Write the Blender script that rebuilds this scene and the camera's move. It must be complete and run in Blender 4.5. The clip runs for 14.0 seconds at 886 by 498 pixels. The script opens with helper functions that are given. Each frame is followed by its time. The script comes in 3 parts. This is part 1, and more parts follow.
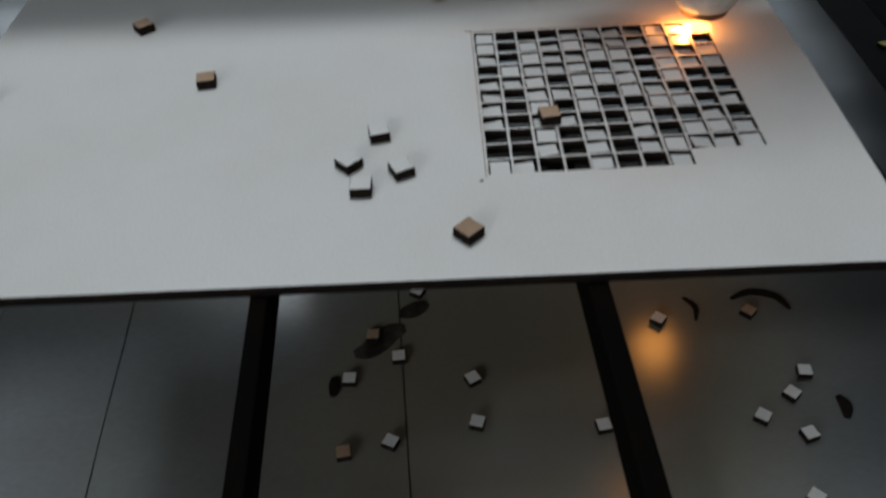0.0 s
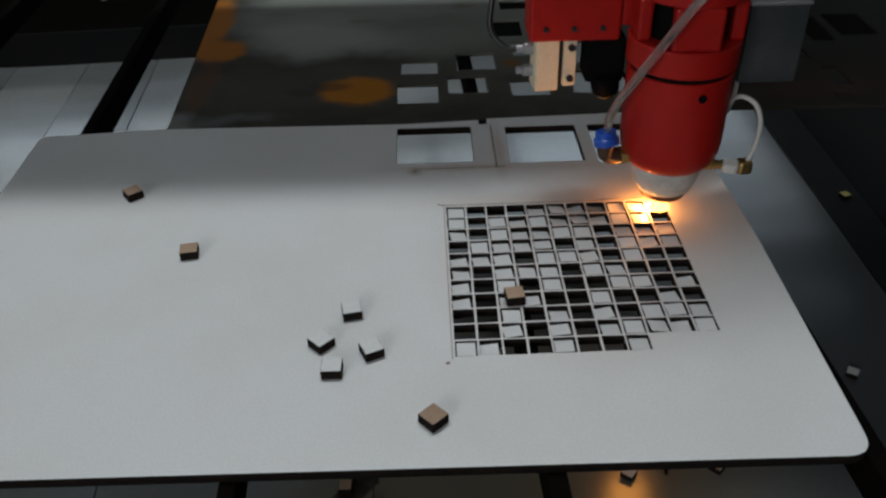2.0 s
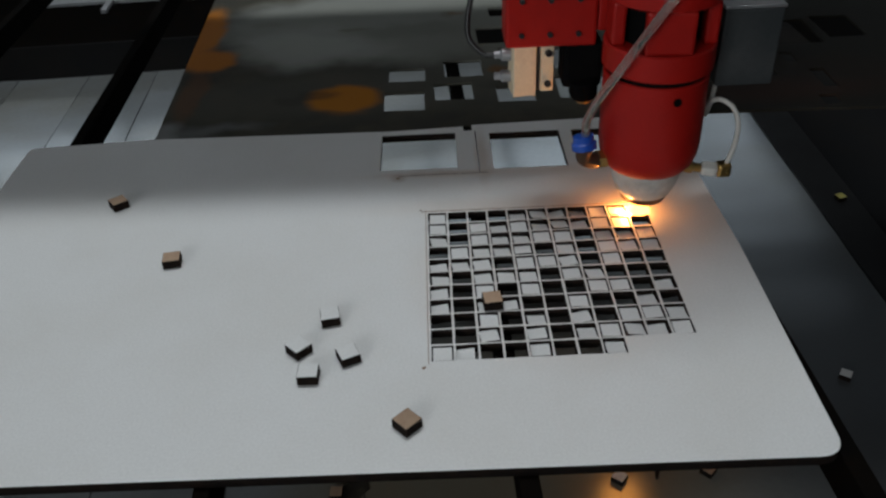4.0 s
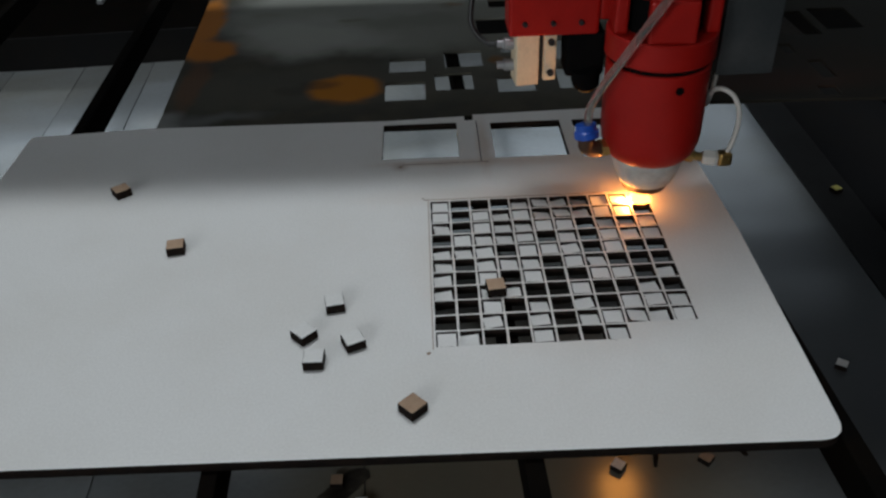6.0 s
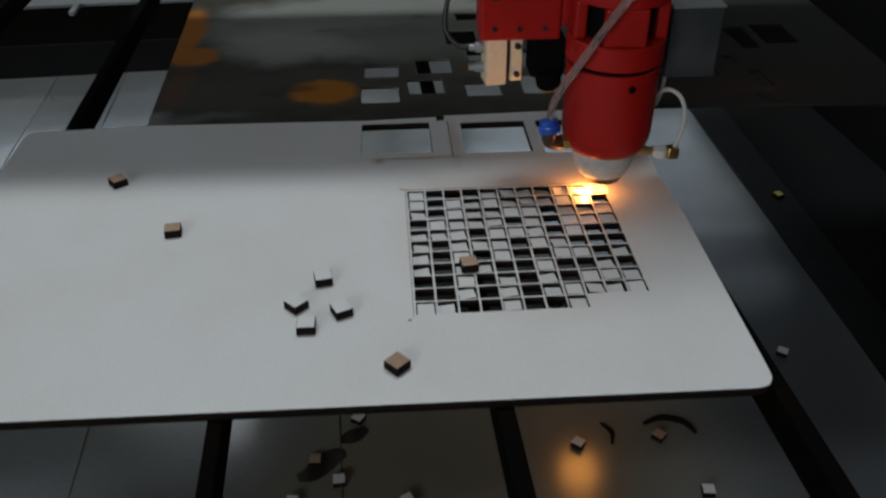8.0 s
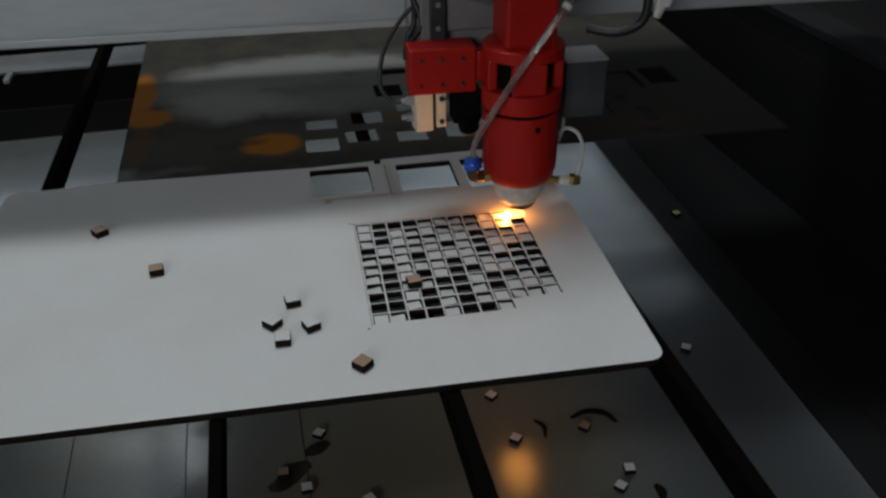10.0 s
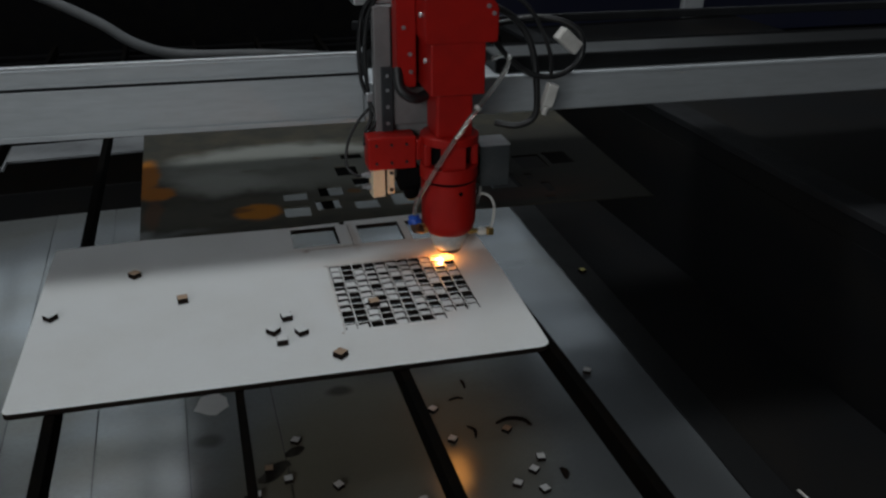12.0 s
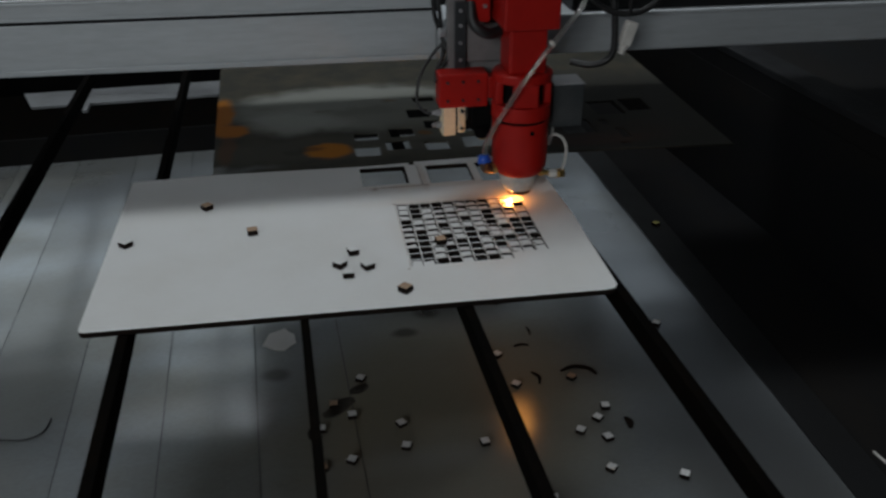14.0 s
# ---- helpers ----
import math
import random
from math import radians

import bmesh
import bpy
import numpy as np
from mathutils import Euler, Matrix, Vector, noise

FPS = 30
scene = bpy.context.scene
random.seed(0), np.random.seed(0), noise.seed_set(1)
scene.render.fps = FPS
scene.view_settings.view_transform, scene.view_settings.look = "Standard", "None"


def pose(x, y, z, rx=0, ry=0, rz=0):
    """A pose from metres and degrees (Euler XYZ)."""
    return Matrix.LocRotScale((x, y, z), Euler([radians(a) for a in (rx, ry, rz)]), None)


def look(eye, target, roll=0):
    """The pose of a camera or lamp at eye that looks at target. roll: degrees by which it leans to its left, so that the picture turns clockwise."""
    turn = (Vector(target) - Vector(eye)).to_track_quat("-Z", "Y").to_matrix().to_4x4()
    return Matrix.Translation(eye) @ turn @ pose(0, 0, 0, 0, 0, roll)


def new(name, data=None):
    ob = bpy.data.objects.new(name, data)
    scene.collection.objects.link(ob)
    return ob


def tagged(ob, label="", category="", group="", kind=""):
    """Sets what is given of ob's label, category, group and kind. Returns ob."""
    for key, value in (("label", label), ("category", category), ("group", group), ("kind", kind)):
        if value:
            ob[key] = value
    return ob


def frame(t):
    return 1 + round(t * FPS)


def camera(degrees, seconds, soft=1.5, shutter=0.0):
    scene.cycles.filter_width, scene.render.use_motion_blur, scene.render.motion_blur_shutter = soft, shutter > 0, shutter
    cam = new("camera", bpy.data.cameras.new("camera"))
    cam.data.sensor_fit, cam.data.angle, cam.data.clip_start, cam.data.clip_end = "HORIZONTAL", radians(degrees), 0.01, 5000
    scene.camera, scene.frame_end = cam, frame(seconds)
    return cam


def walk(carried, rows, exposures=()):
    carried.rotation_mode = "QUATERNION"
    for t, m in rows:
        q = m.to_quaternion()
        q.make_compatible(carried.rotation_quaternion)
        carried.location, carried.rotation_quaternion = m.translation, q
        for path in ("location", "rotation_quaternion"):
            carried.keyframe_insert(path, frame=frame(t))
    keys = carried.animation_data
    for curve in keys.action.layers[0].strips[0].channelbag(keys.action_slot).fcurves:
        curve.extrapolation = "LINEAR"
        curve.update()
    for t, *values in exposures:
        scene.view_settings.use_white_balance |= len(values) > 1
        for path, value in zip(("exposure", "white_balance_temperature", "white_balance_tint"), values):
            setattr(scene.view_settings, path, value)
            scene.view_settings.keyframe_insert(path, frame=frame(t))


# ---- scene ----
# Camera: rows of seconds, eye, yaw, pitch, roll.
cam = camera(55.10, 14.0, soft=2.45, shutter=0.6)
EXPOSURES = [(0.0, 0.0), (2.0, -0.03), (6.5, -0.06), (8.0, -0.12), (10.8, -0.35), (14.0, -0.37)]
ROWS = [
    (0, -0.0217, -0.3585, 0.2803, 0.73, -42.81, -3.41),
    (0.2, -0.0213, -0.3504, 0.3013, 0.12, -43.45, -3.37),
    (0.5, -0.0157, -0.3515, 0.3222, -0.31, -37.59, -2.65),
    (0.8, -0.0157, -0.3556, 0.3205, -0.76, -35.39, -2.02),
    (1, -0.0154, -0.3521, 0.3256, -1.09, -36.25, -1.54),
    (1.5, -0.0131, -0.3486, 0.3216, -0.71, -36.71, -1.39),
    (2, -0.0099, -0.3482, 0.3260, -0.86, -35.81, -1.51),
    (4.3, 0.0104, -0.3537, 0.3263, -0.06, -35.29, -2.75),
    (4.5, 0.0098, -0.3556, 0.3253, -0.39, -35.40, -2.68),
    (5, 0.0076, -0.3563, 0.3249, -0.69, -35.71, -2.58),
    (5.5, 0.0010, -0.3557, 0.3238, -0.44, -35.61, -2.21),
    (6, 0.0031, -0.3569, 0.3248, -0.58, -35.68, -2.23),
    (6.5, 0.0046, -0.3631, 0.3270, -0.77, -35.23, -2.28),
    (7, 0.0028, -0.3789, 0.3265, -1.60, -35.45, -2.21),
    (7.5, -0.0003, -0.3961, 0.3336, -2.36, -34.57, -2.07),
    (8, -0.0116, -0.4165, 0.3351, -4.00, -34.35, -0.21),
    (8.2, -0.0141, -0.4363, 0.3460, -5.14, -34.30, -0.61),
    (10.3, -0.0371, -0.5610, 0.4026, -9.92, -30.26, -0.75),
    (10.5, -0.0320, -0.6014, 0.4417, -9.55, -28.64, -0.77),
    (10.8, -0.0390, -0.6690, 0.4707, -10.73, -24.56, -2.26),
    (11, -0.0747, -0.7168, 0.4727, -13.13, -24.49, -0.89),
    (11.5, -0.1171, -0.7741, 0.4674, -15.13, -26.00, 1.38),
    (12, -0.0927, -0.7757, 0.4675, -14.33, -25.58, 0.33),
    (12.5, -0.0831, -0.7806, 0.4542, -13.17, -26.83, 0.06),
    (13, -0.0768, -0.7797, 0.4482, -10.92, -28.06, -0.19),
    (13.5, -0.0727, -0.7802, 0.4446, -10.37, -28.40, -0.55),
    (14, -0.0888, -0.7775, 0.4416, -8.94, -28.28, -0.36),
]
walk(cam, [(t, pose(x, y, z, 90 + p, 0, a) @ pose(0, 0, 0, 0, 0, r)) for t, x, y, z, a, p, r in ROWS], EXPOSURES)

# ---- world and light ----
world = bpy.data.worlds.new("world")
scene.world = world
world.use_nodes = True
world.node_tree.nodes["Background"].inputs[0].default_value = (0.5, 0.6, 0.75, 1)
world.node_tree.nodes["Background"].inputs[1].default_value = 0.02

HX, HY = 0.150, 0.148          # where the beam of the head meets the board
SLANT = math.degrees(math.atan(0.055))   # the machine is turned a little against the board
TRAY = -0.285                  # height of the tray's floor; the board's face is at 0
FLOOR = -0.95


def area(name, where, target, w, h, power, colour):
    lamp = bpy.data.lights.new(name, "AREA")
    lamp.shape, lamp.size, lamp.size_y, lamp.energy, lamp.color = "RECTANGLE", w, h, power, colour
    ob = new(name, lamp)
    ob.matrix_world = look(where, target)
    return ob


area("ceiling_light_lamp", (-0.2, 0.90, 3.28), (-0.1, 0.1, 0), 2.0, 0.66, 67, (0.92, 0.97, 1.0))
area("rear_ceiling_light_lamp", (-1.0, 3.9, 3.10), (-0.9, 2.0, 0), 1.3, 0.22, 2.5, (0.94, 0.97, 1.0))
# front fill for the beam and the shaded board, added as an unseen window
area("front_fill_lamp", (-2.1, -3.50, 1.45), (-0.1, 0.1, 0.0), 1.6, 1.2, 58, (0.92, 0.965, 0.985))
area("rear_window_lamp", (0.0, 4.40, 1.62), (0.0, 0.1, 0.3), 5.9, 1.35, 22, (0.84, 0.93, 1.0))

spark = bpy.data.lights.new("laser_spark_lamp", "POINT")
spark.energy, spark.color, spark.shadow_soft_size = 0.26, (1.0, 0.35, 0.07), 0.0015
new("laser_spark_lamp", spark).location = (HX - 0.0105, HY - 0.0045, 0.0017)
under = bpy.data.lights.new("falling_spark_lamp", "POINT")
under.energy, under.color, under.shadow_soft_size = 0.034, (1.0, 0.40, 0.09), 0.02
new("falling_spark_lamp", under).location = (HX + 0.032, HY + 0.055, -0.175)



# ---- materials ----
def mat(name, base, rough=0.5, metal=0.0, dirt=None, amount=0.3, scale=30.0, fine=400.0, bump=0.05, stretch=(1, 1, 1), spec=0.5,
        glow=None, trans=0.0, vary=0.0, rough_var=0.1):
    """Base colour broken by noise at two scales, with a fine relief."""
    m = bpy.data.materials.new(name)
    m.use_nodes = True
    t = m.node_tree
    b = t.nodes["Principled BSDF"]
    b.inputs["Metallic"].default_value, b.inputs["Specular IOR Level"].default_value = metal, spec
    b.inputs["Transmission Weight"].default_value = trans
    co = t.nodes.new("ShaderNodeTexCoord")
    mp = t.nodes.new("ShaderNodeMapping")
    mp.inputs["Scale"].default_value = stretch
    t.links.new(co.outputs["Object"], mp.inputs[0])

    def noise_node(s, detail):
        n = t.nodes.new("ShaderNodeTexNoise")
        n.inputs["Scale"].default_value, n.inputs["Detail"].default_value, n.inputs["Roughness"].default_value = s, detail, 0.6
        t.links.new(mp.outputs[0], n.inputs["Vector"])
        return n

    big, small = noise_node(scale, 5), noise_node(fine, 3)
    ramp = t.nodes.new("ShaderNodeValToRGB")
    ramp.color_ramp.elements[0].position, ramp.color_ramp.elements[1].position = 0.42, 0.68
    t.links.new(big.outputs[0], ramp.inputs[0])
    scale_it = t.nodes.new("ShaderNodeMath")
    scale_it.operation = "MULTIPLY"
    scale_it.inputs[1].default_value = amount
    t.links.new(ramp.outputs[0], scale_it.inputs[0])
    mix = t.nodes.new("ShaderNodeMix")
    mix.data_type = "RGBA"
    mix.inputs["A"].default_value = (*base, 1)
    mix.inputs["B"].default_value = (*(dirt or [c * 0.6 for c in base]), 1)
    t.links.new(scale_it.outputs[0], mix.inputs["Factor"])
    grain = t.nodes.new("ShaderNodeMix")
    grain.data_type, grain.blend_type = "RGBA", "MULTIPLY"
    grain.inputs["Factor"].default_value = 0.25
    t.links.new(mix.outputs["Result"], grain.inputs["A"])
    t.links.new(small.outputs[0], grain.inputs["B"])
    out = grain.outputs["Result"]
    if vary:
        info = t.nodes.new("ShaderNodeObjectInfo")
        hsv = t.nodes.new("ShaderNodeHueSaturation")
        mr = t.nodes.new("ShaderNodeMapRange")
        mr.inputs["To Min"].default_value, mr.inputs["To Max"].default_value = 1 - vary, 1 + vary
        t.links.new(info.outputs["Random"], mr.inputs["Value"])
        t.links.new(mr.outputs[0], hsv.inputs["Value"])
        t.links.new(out, hsv.inputs["Color"])
        out = hsv.outputs[0]
    t.links.new(out, b.inputs["Base Color"])
    rr = t.nodes.new("ShaderNodeMapRange")
    rr.inputs["To Min"].default_value, rr.inputs["To Max"].default_value = max(0.02, rough - rough_var), min(1, rough + rough_var)
    t.links.new(big.outputs[0], rr.inputs["Value"])
    t.links.new(rr.outputs[0], b.inputs["Roughness"])
    if bump:
        bn = t.nodes.new("ShaderNodeBump")
        bn.inputs["Strength"].default_value, bn.inputs["Distance"].default_value = bump, 0.001
        t.links.new(small.outputs[0], bn.inputs["Height"])
        t.links.new(bn.outputs[0], b.inputs["Normal"])
    if glow:
        b.inputs["Emission Color"].default_value = (*glow[:3], 1)
        b.inputs["Emission Strength"].default_value = glow[3]
    return m


WHITE = mat("white_laminate", (0.776, 0.788, 0.786), 0.42, dirt=(0.65, 0.64, 0.605), amount=0.35, scale=9, fine=700, bump=0.02)
CHAR = mat("charred_edge", (0.012, 0.009, 0.008), 0.9, dirt=(0.03, 0.018, 0.012), amount=0.5, scale=150, bump=0.3, spec=0.1)
SOOT = mat("scorched_laminate", (0.34, 0.25, 0.19), 0.7, dirt=(0.10, 0.07, 0.05), amount=0.7, scale=200, bump=0.05)
FIBRE = mat("brown_fibreboard", (0.45, 0.31, 0.21), 0.8, dirt=(0.30, 0.19, 0.12), amount=0.6, scale=120, fine=1500, bump=0.1, vary=0.12)
STEEL = mat("galvanised_sheet", (0.465, 0.505, 0.53), 0.21, 0.64, dirt=(0.34, 0.32, 0.25), amount=0.6, scale=4.5, fine=200, bump=0.012, stretch=(0.65, 1, 1), vary=0.08, rough_var=0.09)
DARKSTEEL = mat("dark_steel", (0.06, 0.065, 0.07), 0.5, 0.6, dirt=(0.03, 0.03, 0.03), amount=0.6, scale=20)
BLACK = mat("black_paint", (0.005, 0.005, 0.0055), 0.75, dirt=(0.010, 0.009, 0.008), amount=0.5, scale=30, spec=0.02)
BLADE = mat("blackened_bar", (0.0035, 0.0033, 0.003), 0.9, dirt=(0.012, 0.007, 0.004), amount=0.3, scale=40, bump=0.2, spec=0.02)
RED = mat("red_anodised", (0.46, 0.011, 0.007), 0.45, 0.1, spec=0.3, dirt=(0.31, 0.007, 0.005), amount=0.5, scale=25, fine=900, bump=0.03)
ALU = mat("brushed_aluminium", (0.62, 0.63, 0.65), 0.42, 0.9, dirt=(0.45, 0.45, 0.46), amount=0.4, scale=12, fine=300, bump=0.04, stretch=(0.2, 1, 1))
BEAM = mat("dull_aluminium", (0.54, 0.575, 0.60), 0.5, 0.4, dirt=(0.26, 0.265, 0.27), amount=0.5, scale=7, fine=200, bump=0.03, stretch=(0.15, 1, 1))
MIDGREY = mat("plate_grey", (0.25, 0.24, 0.24), 0.5, 0.2, dirt=(0.15, 0.14, 0.14), amount=0.5, scale=25)
BOXGREY = mat("dark_grey_paint", (0.037, 0.043, 0.046), 0.55, 0.1, dirt=(0.1, 0.1, 0.1), amount=0.4, scale=25)
PAINTGREY = mat("grey_painted_metal", (0.42, 0.44, 0.46), 0.5, 0.1, dirt=(0.25, 0.25, 0.25), amount=0.4, scale=14)
NOZZLE = mat("matt_aluminium_cone", (0.70, 0.69, 0.65), 0.55, 0.1, dirt=(0.35, 0.32, 0.3), amount=0.5, scale=60)
BRASS = mat("brass", (0.62, 0.40, 0.14), 0.3, 1.0, dirt=(0.3, 0.18, 0.07), amount=0.5, scale=80)
COPPER = mat("sooty_copper_tip", (0.11, 0.06, 0.035), 0.6, 0.5, dirt=(0.05, 0.03, 0.02), amount=0.6, scale=100)
BLUE = mat("blue_plastic", (0.015, 0.10, 0.55), 0.35, dirt=(0.01, 0.06, 0.4), amount=0.4, scale=60)
RUBBER = mat("black_cable", (0.012, 0.012, 0.013), 0.45, dirt=(0.025, 0.025, 0.025), amount=0.4, scale=60)
WHITEPLASTIC = mat("white_plastic", (0.68, 0.66, 0.62), 0.5, dirt=(0.45, 0.43, 0.4), amount=0.5, scale=60)
CLEAR = mat("clear_tube", (0.85, 0.83, 0.78), 0.15, trans=0.9, bump=0)
# cream of the slide block, warmed to carry some of the spark's light
SPARK_CREAM = mat("spark_lit_cream", (0.88, 0.74, 0.52), 0.5, dirt=(0.62, 0.5, 0.36), amount=0.4, scale=60)
CREAM = mat("cream_plastic", (0.65, 0.50, 0.33), 0.5, dirt=(0.4, 0.3, 0.2), amount=0.5, scale=60)
OIL = mat("oily_soot", (0.035, 0.030, 0.024), 0.4, 0.4, dirt=(0.09, 0.08, 0.06), amount=0.8, scale=60)
YELLOW = mat("yellow_laminate", (0.62, 0.56, 0.16), 0.5, dirt=(0.5, 0.42, 0.12), amount=0.4, scale=60)
CONCRETE = mat("dark_concrete", (0.10, 0.10, 0.10), 0.8, dirt=(0.05, 0.05, 0.05), amount=0.6, scale=3, fine=80)
WALL = mat("dull_wall_paint", (0.22, 0.23, 0.24), 0.8, dirt=(0.14, 0.14, 0.15), amount=0.5, scale=2, fine=60)
CEILING = mat("ceiling_paint", (0.78, 0.79, 0.80), 0.8, dirt=(0.4, 0.4, 0.4), amount=0.5, scale=2, fine=60)
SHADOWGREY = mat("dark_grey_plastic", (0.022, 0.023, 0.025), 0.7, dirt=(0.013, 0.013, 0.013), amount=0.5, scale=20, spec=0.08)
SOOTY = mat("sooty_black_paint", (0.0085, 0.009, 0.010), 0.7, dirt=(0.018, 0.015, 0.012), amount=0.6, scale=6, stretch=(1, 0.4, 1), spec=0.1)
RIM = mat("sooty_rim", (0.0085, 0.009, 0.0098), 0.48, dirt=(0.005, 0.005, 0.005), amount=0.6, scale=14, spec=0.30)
HOSEGREY = mat("dusty_grey_hose", (0.10, 0.105, 0.11), 0.6, dirt=(0.05, 0.05, 0.05), amount=0.5, scale=18)
NAVY = mat("navy_panel", (0.008, 0.011, 0.035), 0.5, dirt=(0.015, 0.015, 0.03), amount=0.5, scale=5)
SPARK = mat("burning_spot", (1.0, 0.6, 0.3), 0.5, bump=0, glow=(1.0, 0.42, 0.09, 6.0))


def patches(m, spots, wander=0.05, grain=22):
    """Patches with wavering outlines, stains and painted light alike: rows of x, y, half width, half depth, colour,
    strength, softness.
    """
    t = m.node_tree
    b = t.nodes["Principled BSDF"]
    last = b.inputs["Base Color"].links[0].from_socket
    co = t.nodes.new("ShaderNodeTexCoord")
    wob = t.nodes.new("ShaderNodeTexNoise")
    wob.inputs["Scale"].default_value, wob.inputs["Detail"].default_value = grain, 2
    t.links.new(co.outputs["Object"], wob.inputs["Vector"])
    add = t.nodes.new("ShaderNodeVectorMath")
    add.operation = "MULTIPLY_ADD"
    add.inputs[1].default_value = (wander, wander, 0)
    t.links.new(wob.outputs["Color"], add.inputs[0])
    t.links.new(co.outputs["Object"], add.inputs[2])
    for x, y, rx, ry, colour, strength, soft in spots:
        mp = t.nodes.new("ShaderNodeMapping")
        mp.inputs["Location"].default_value = (-(x + wander / 2) / rx, -(y + wander / 2) / ry, 0)
        mp.inputs["Scale"].default_value = (1 / rx, 1 / ry, 0)
        t.links.new(add.outputs[0], mp.inputs[0])
        ln = t.nodes.new("ShaderNodeVectorMath")
        ln.operation = "LENGTH"
        t.links.new(mp.outputs[0], ln.inputs[0])
        mr = t.nodes.new("ShaderNodeMapRange")
        mr.inputs["From Min"].default_value, mr.inputs["From Max"].default_value = 1 + soft, 1 - soft
        mr.inputs["To Max"].default_value = strength
        mr.interpolation_type = "SMOOTHSTEP"
        t.links.new(ln.outputs["Value"], mr.inputs["Value"])
        mix = t.nodes.new("ShaderNodeMix")
        mix.data_type = "RGBA"
        mix.inputs["B"].default_value = (*colour, 1)
        t.links.new(last, mix.inputs["A"])
        t.links.new(mr.outputs[0], mix.inputs["Factor"])
        last = mix.outputs["Result"]
    t.links.new(last, b.inputs["Base Color"])


# old sheet: oily brown grey with orange rust, paler towards the back
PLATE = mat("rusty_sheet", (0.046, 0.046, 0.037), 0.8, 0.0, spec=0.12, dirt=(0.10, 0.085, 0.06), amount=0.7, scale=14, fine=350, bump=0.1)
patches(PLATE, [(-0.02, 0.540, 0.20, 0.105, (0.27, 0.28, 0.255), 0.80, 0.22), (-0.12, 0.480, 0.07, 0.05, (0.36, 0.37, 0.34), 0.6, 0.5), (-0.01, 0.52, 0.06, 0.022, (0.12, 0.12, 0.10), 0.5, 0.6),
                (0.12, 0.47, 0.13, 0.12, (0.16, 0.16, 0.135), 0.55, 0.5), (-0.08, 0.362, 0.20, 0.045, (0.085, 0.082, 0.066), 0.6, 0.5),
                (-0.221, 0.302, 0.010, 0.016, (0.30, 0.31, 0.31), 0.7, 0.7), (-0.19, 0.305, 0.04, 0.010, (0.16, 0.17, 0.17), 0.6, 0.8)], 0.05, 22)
patches(PLATE, [(-0.0725, 0.3560, 0.034, 0.026, (0.46, 0.17, 0.004), 0.92, 0.22),
                (-0.236, 0.535, 0.022, 0.070, (0.42, 0.145, 0.010), 0.92, 0.3), (-0.216, 0.458, 0.027, 0.028, (0.42, 0.145, 0.010), 0.9, 0.3), (0.33, 0.36, 0.12, 0.05, (0.12, 0.05, 0.03), 0.6, 0.4),
                (-0.215, 0.38, 0.012, 0.05, (0.16, 0.06, 0.02), 0.4, 0.4),
                *[(random.uniform(-0.22, 0.30), random.uniform(0.30, 0.60), random.uniform(0.004, 0.022), random.uniform(0.003, 0.010),
                   random.choice([(0.20, 0.085, 0.02), (0.028, 0.024, 0.02), (0.16, 0.15, 0.12)]), random.uniform(0.3, 0.7), 0.5) for _ in range(16)],
                # shade of beam and head over the right end, painted dark; then a rusty strip
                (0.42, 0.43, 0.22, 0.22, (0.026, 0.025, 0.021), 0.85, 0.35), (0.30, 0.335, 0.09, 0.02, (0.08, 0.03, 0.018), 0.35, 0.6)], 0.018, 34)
# tray: under-board reflection, highlight streaks and dim right side painted in, besides dark smears
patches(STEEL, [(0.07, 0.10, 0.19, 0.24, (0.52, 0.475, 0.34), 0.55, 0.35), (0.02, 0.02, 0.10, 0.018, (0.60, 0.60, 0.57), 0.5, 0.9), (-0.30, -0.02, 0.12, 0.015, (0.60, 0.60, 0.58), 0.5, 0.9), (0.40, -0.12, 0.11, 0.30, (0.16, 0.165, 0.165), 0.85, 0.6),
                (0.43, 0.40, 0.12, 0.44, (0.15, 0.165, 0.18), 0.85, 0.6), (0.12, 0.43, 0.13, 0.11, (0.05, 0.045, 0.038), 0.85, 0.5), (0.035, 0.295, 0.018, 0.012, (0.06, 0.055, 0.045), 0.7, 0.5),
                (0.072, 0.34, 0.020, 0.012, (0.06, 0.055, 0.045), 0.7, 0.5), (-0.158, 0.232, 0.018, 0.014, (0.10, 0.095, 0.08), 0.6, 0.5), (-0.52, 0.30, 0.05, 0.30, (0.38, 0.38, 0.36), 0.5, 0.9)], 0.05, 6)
# smoke stains beside the cuts of the white board
patches(WHITE, [(0.012, 0.2085, 0.040, 0.0035, (0.42, 0.31, 0.24), 0.5, 0.8), (0.044, 0.235, 0.0045, 0.035, (0.45, 0.34, 0.27), 0.5, 0.8),
                (-0.021, 0.2045, 0.005, 0.005, (0.25, 0.17, 0.13), 0.5, 0.8), (0.077, 0.077, 0.085, 0.085, (0.60, 0.55, 0.50), 0.35, 0.2),
                (0.077, 0.160, 0.085, 0.010, (0.55, 0.47, 0.40), 0.4, 0.9), (0.186, 0.238, 0.010, 0.035, (0.55, 0.47, 0.40), 0.35, 0.8),
                (0.09, 0.207, 0.09, 0.006, (0.52, 0.44, 0.37), 0.4, 0.9)], 0.004, 90)



# ---- mesh helpers ----
def part(name, bm, material, parent=None, label="", smooth=False):
    me = bpy.data.meshes.new(name)
    bm.normal_update()
    bm.to_mesh(me)
    bm.free()
    for m in (material if isinstance(material, (list, tuple)) else [material]):
        me.materials.append(m)
    if smooth:
        me.shade_smooth()
        me.set_sharp_from_angle(angle=radians(38))
    ob = new(name, me)
    ob.parent = parent
    return tagged(ob, label)


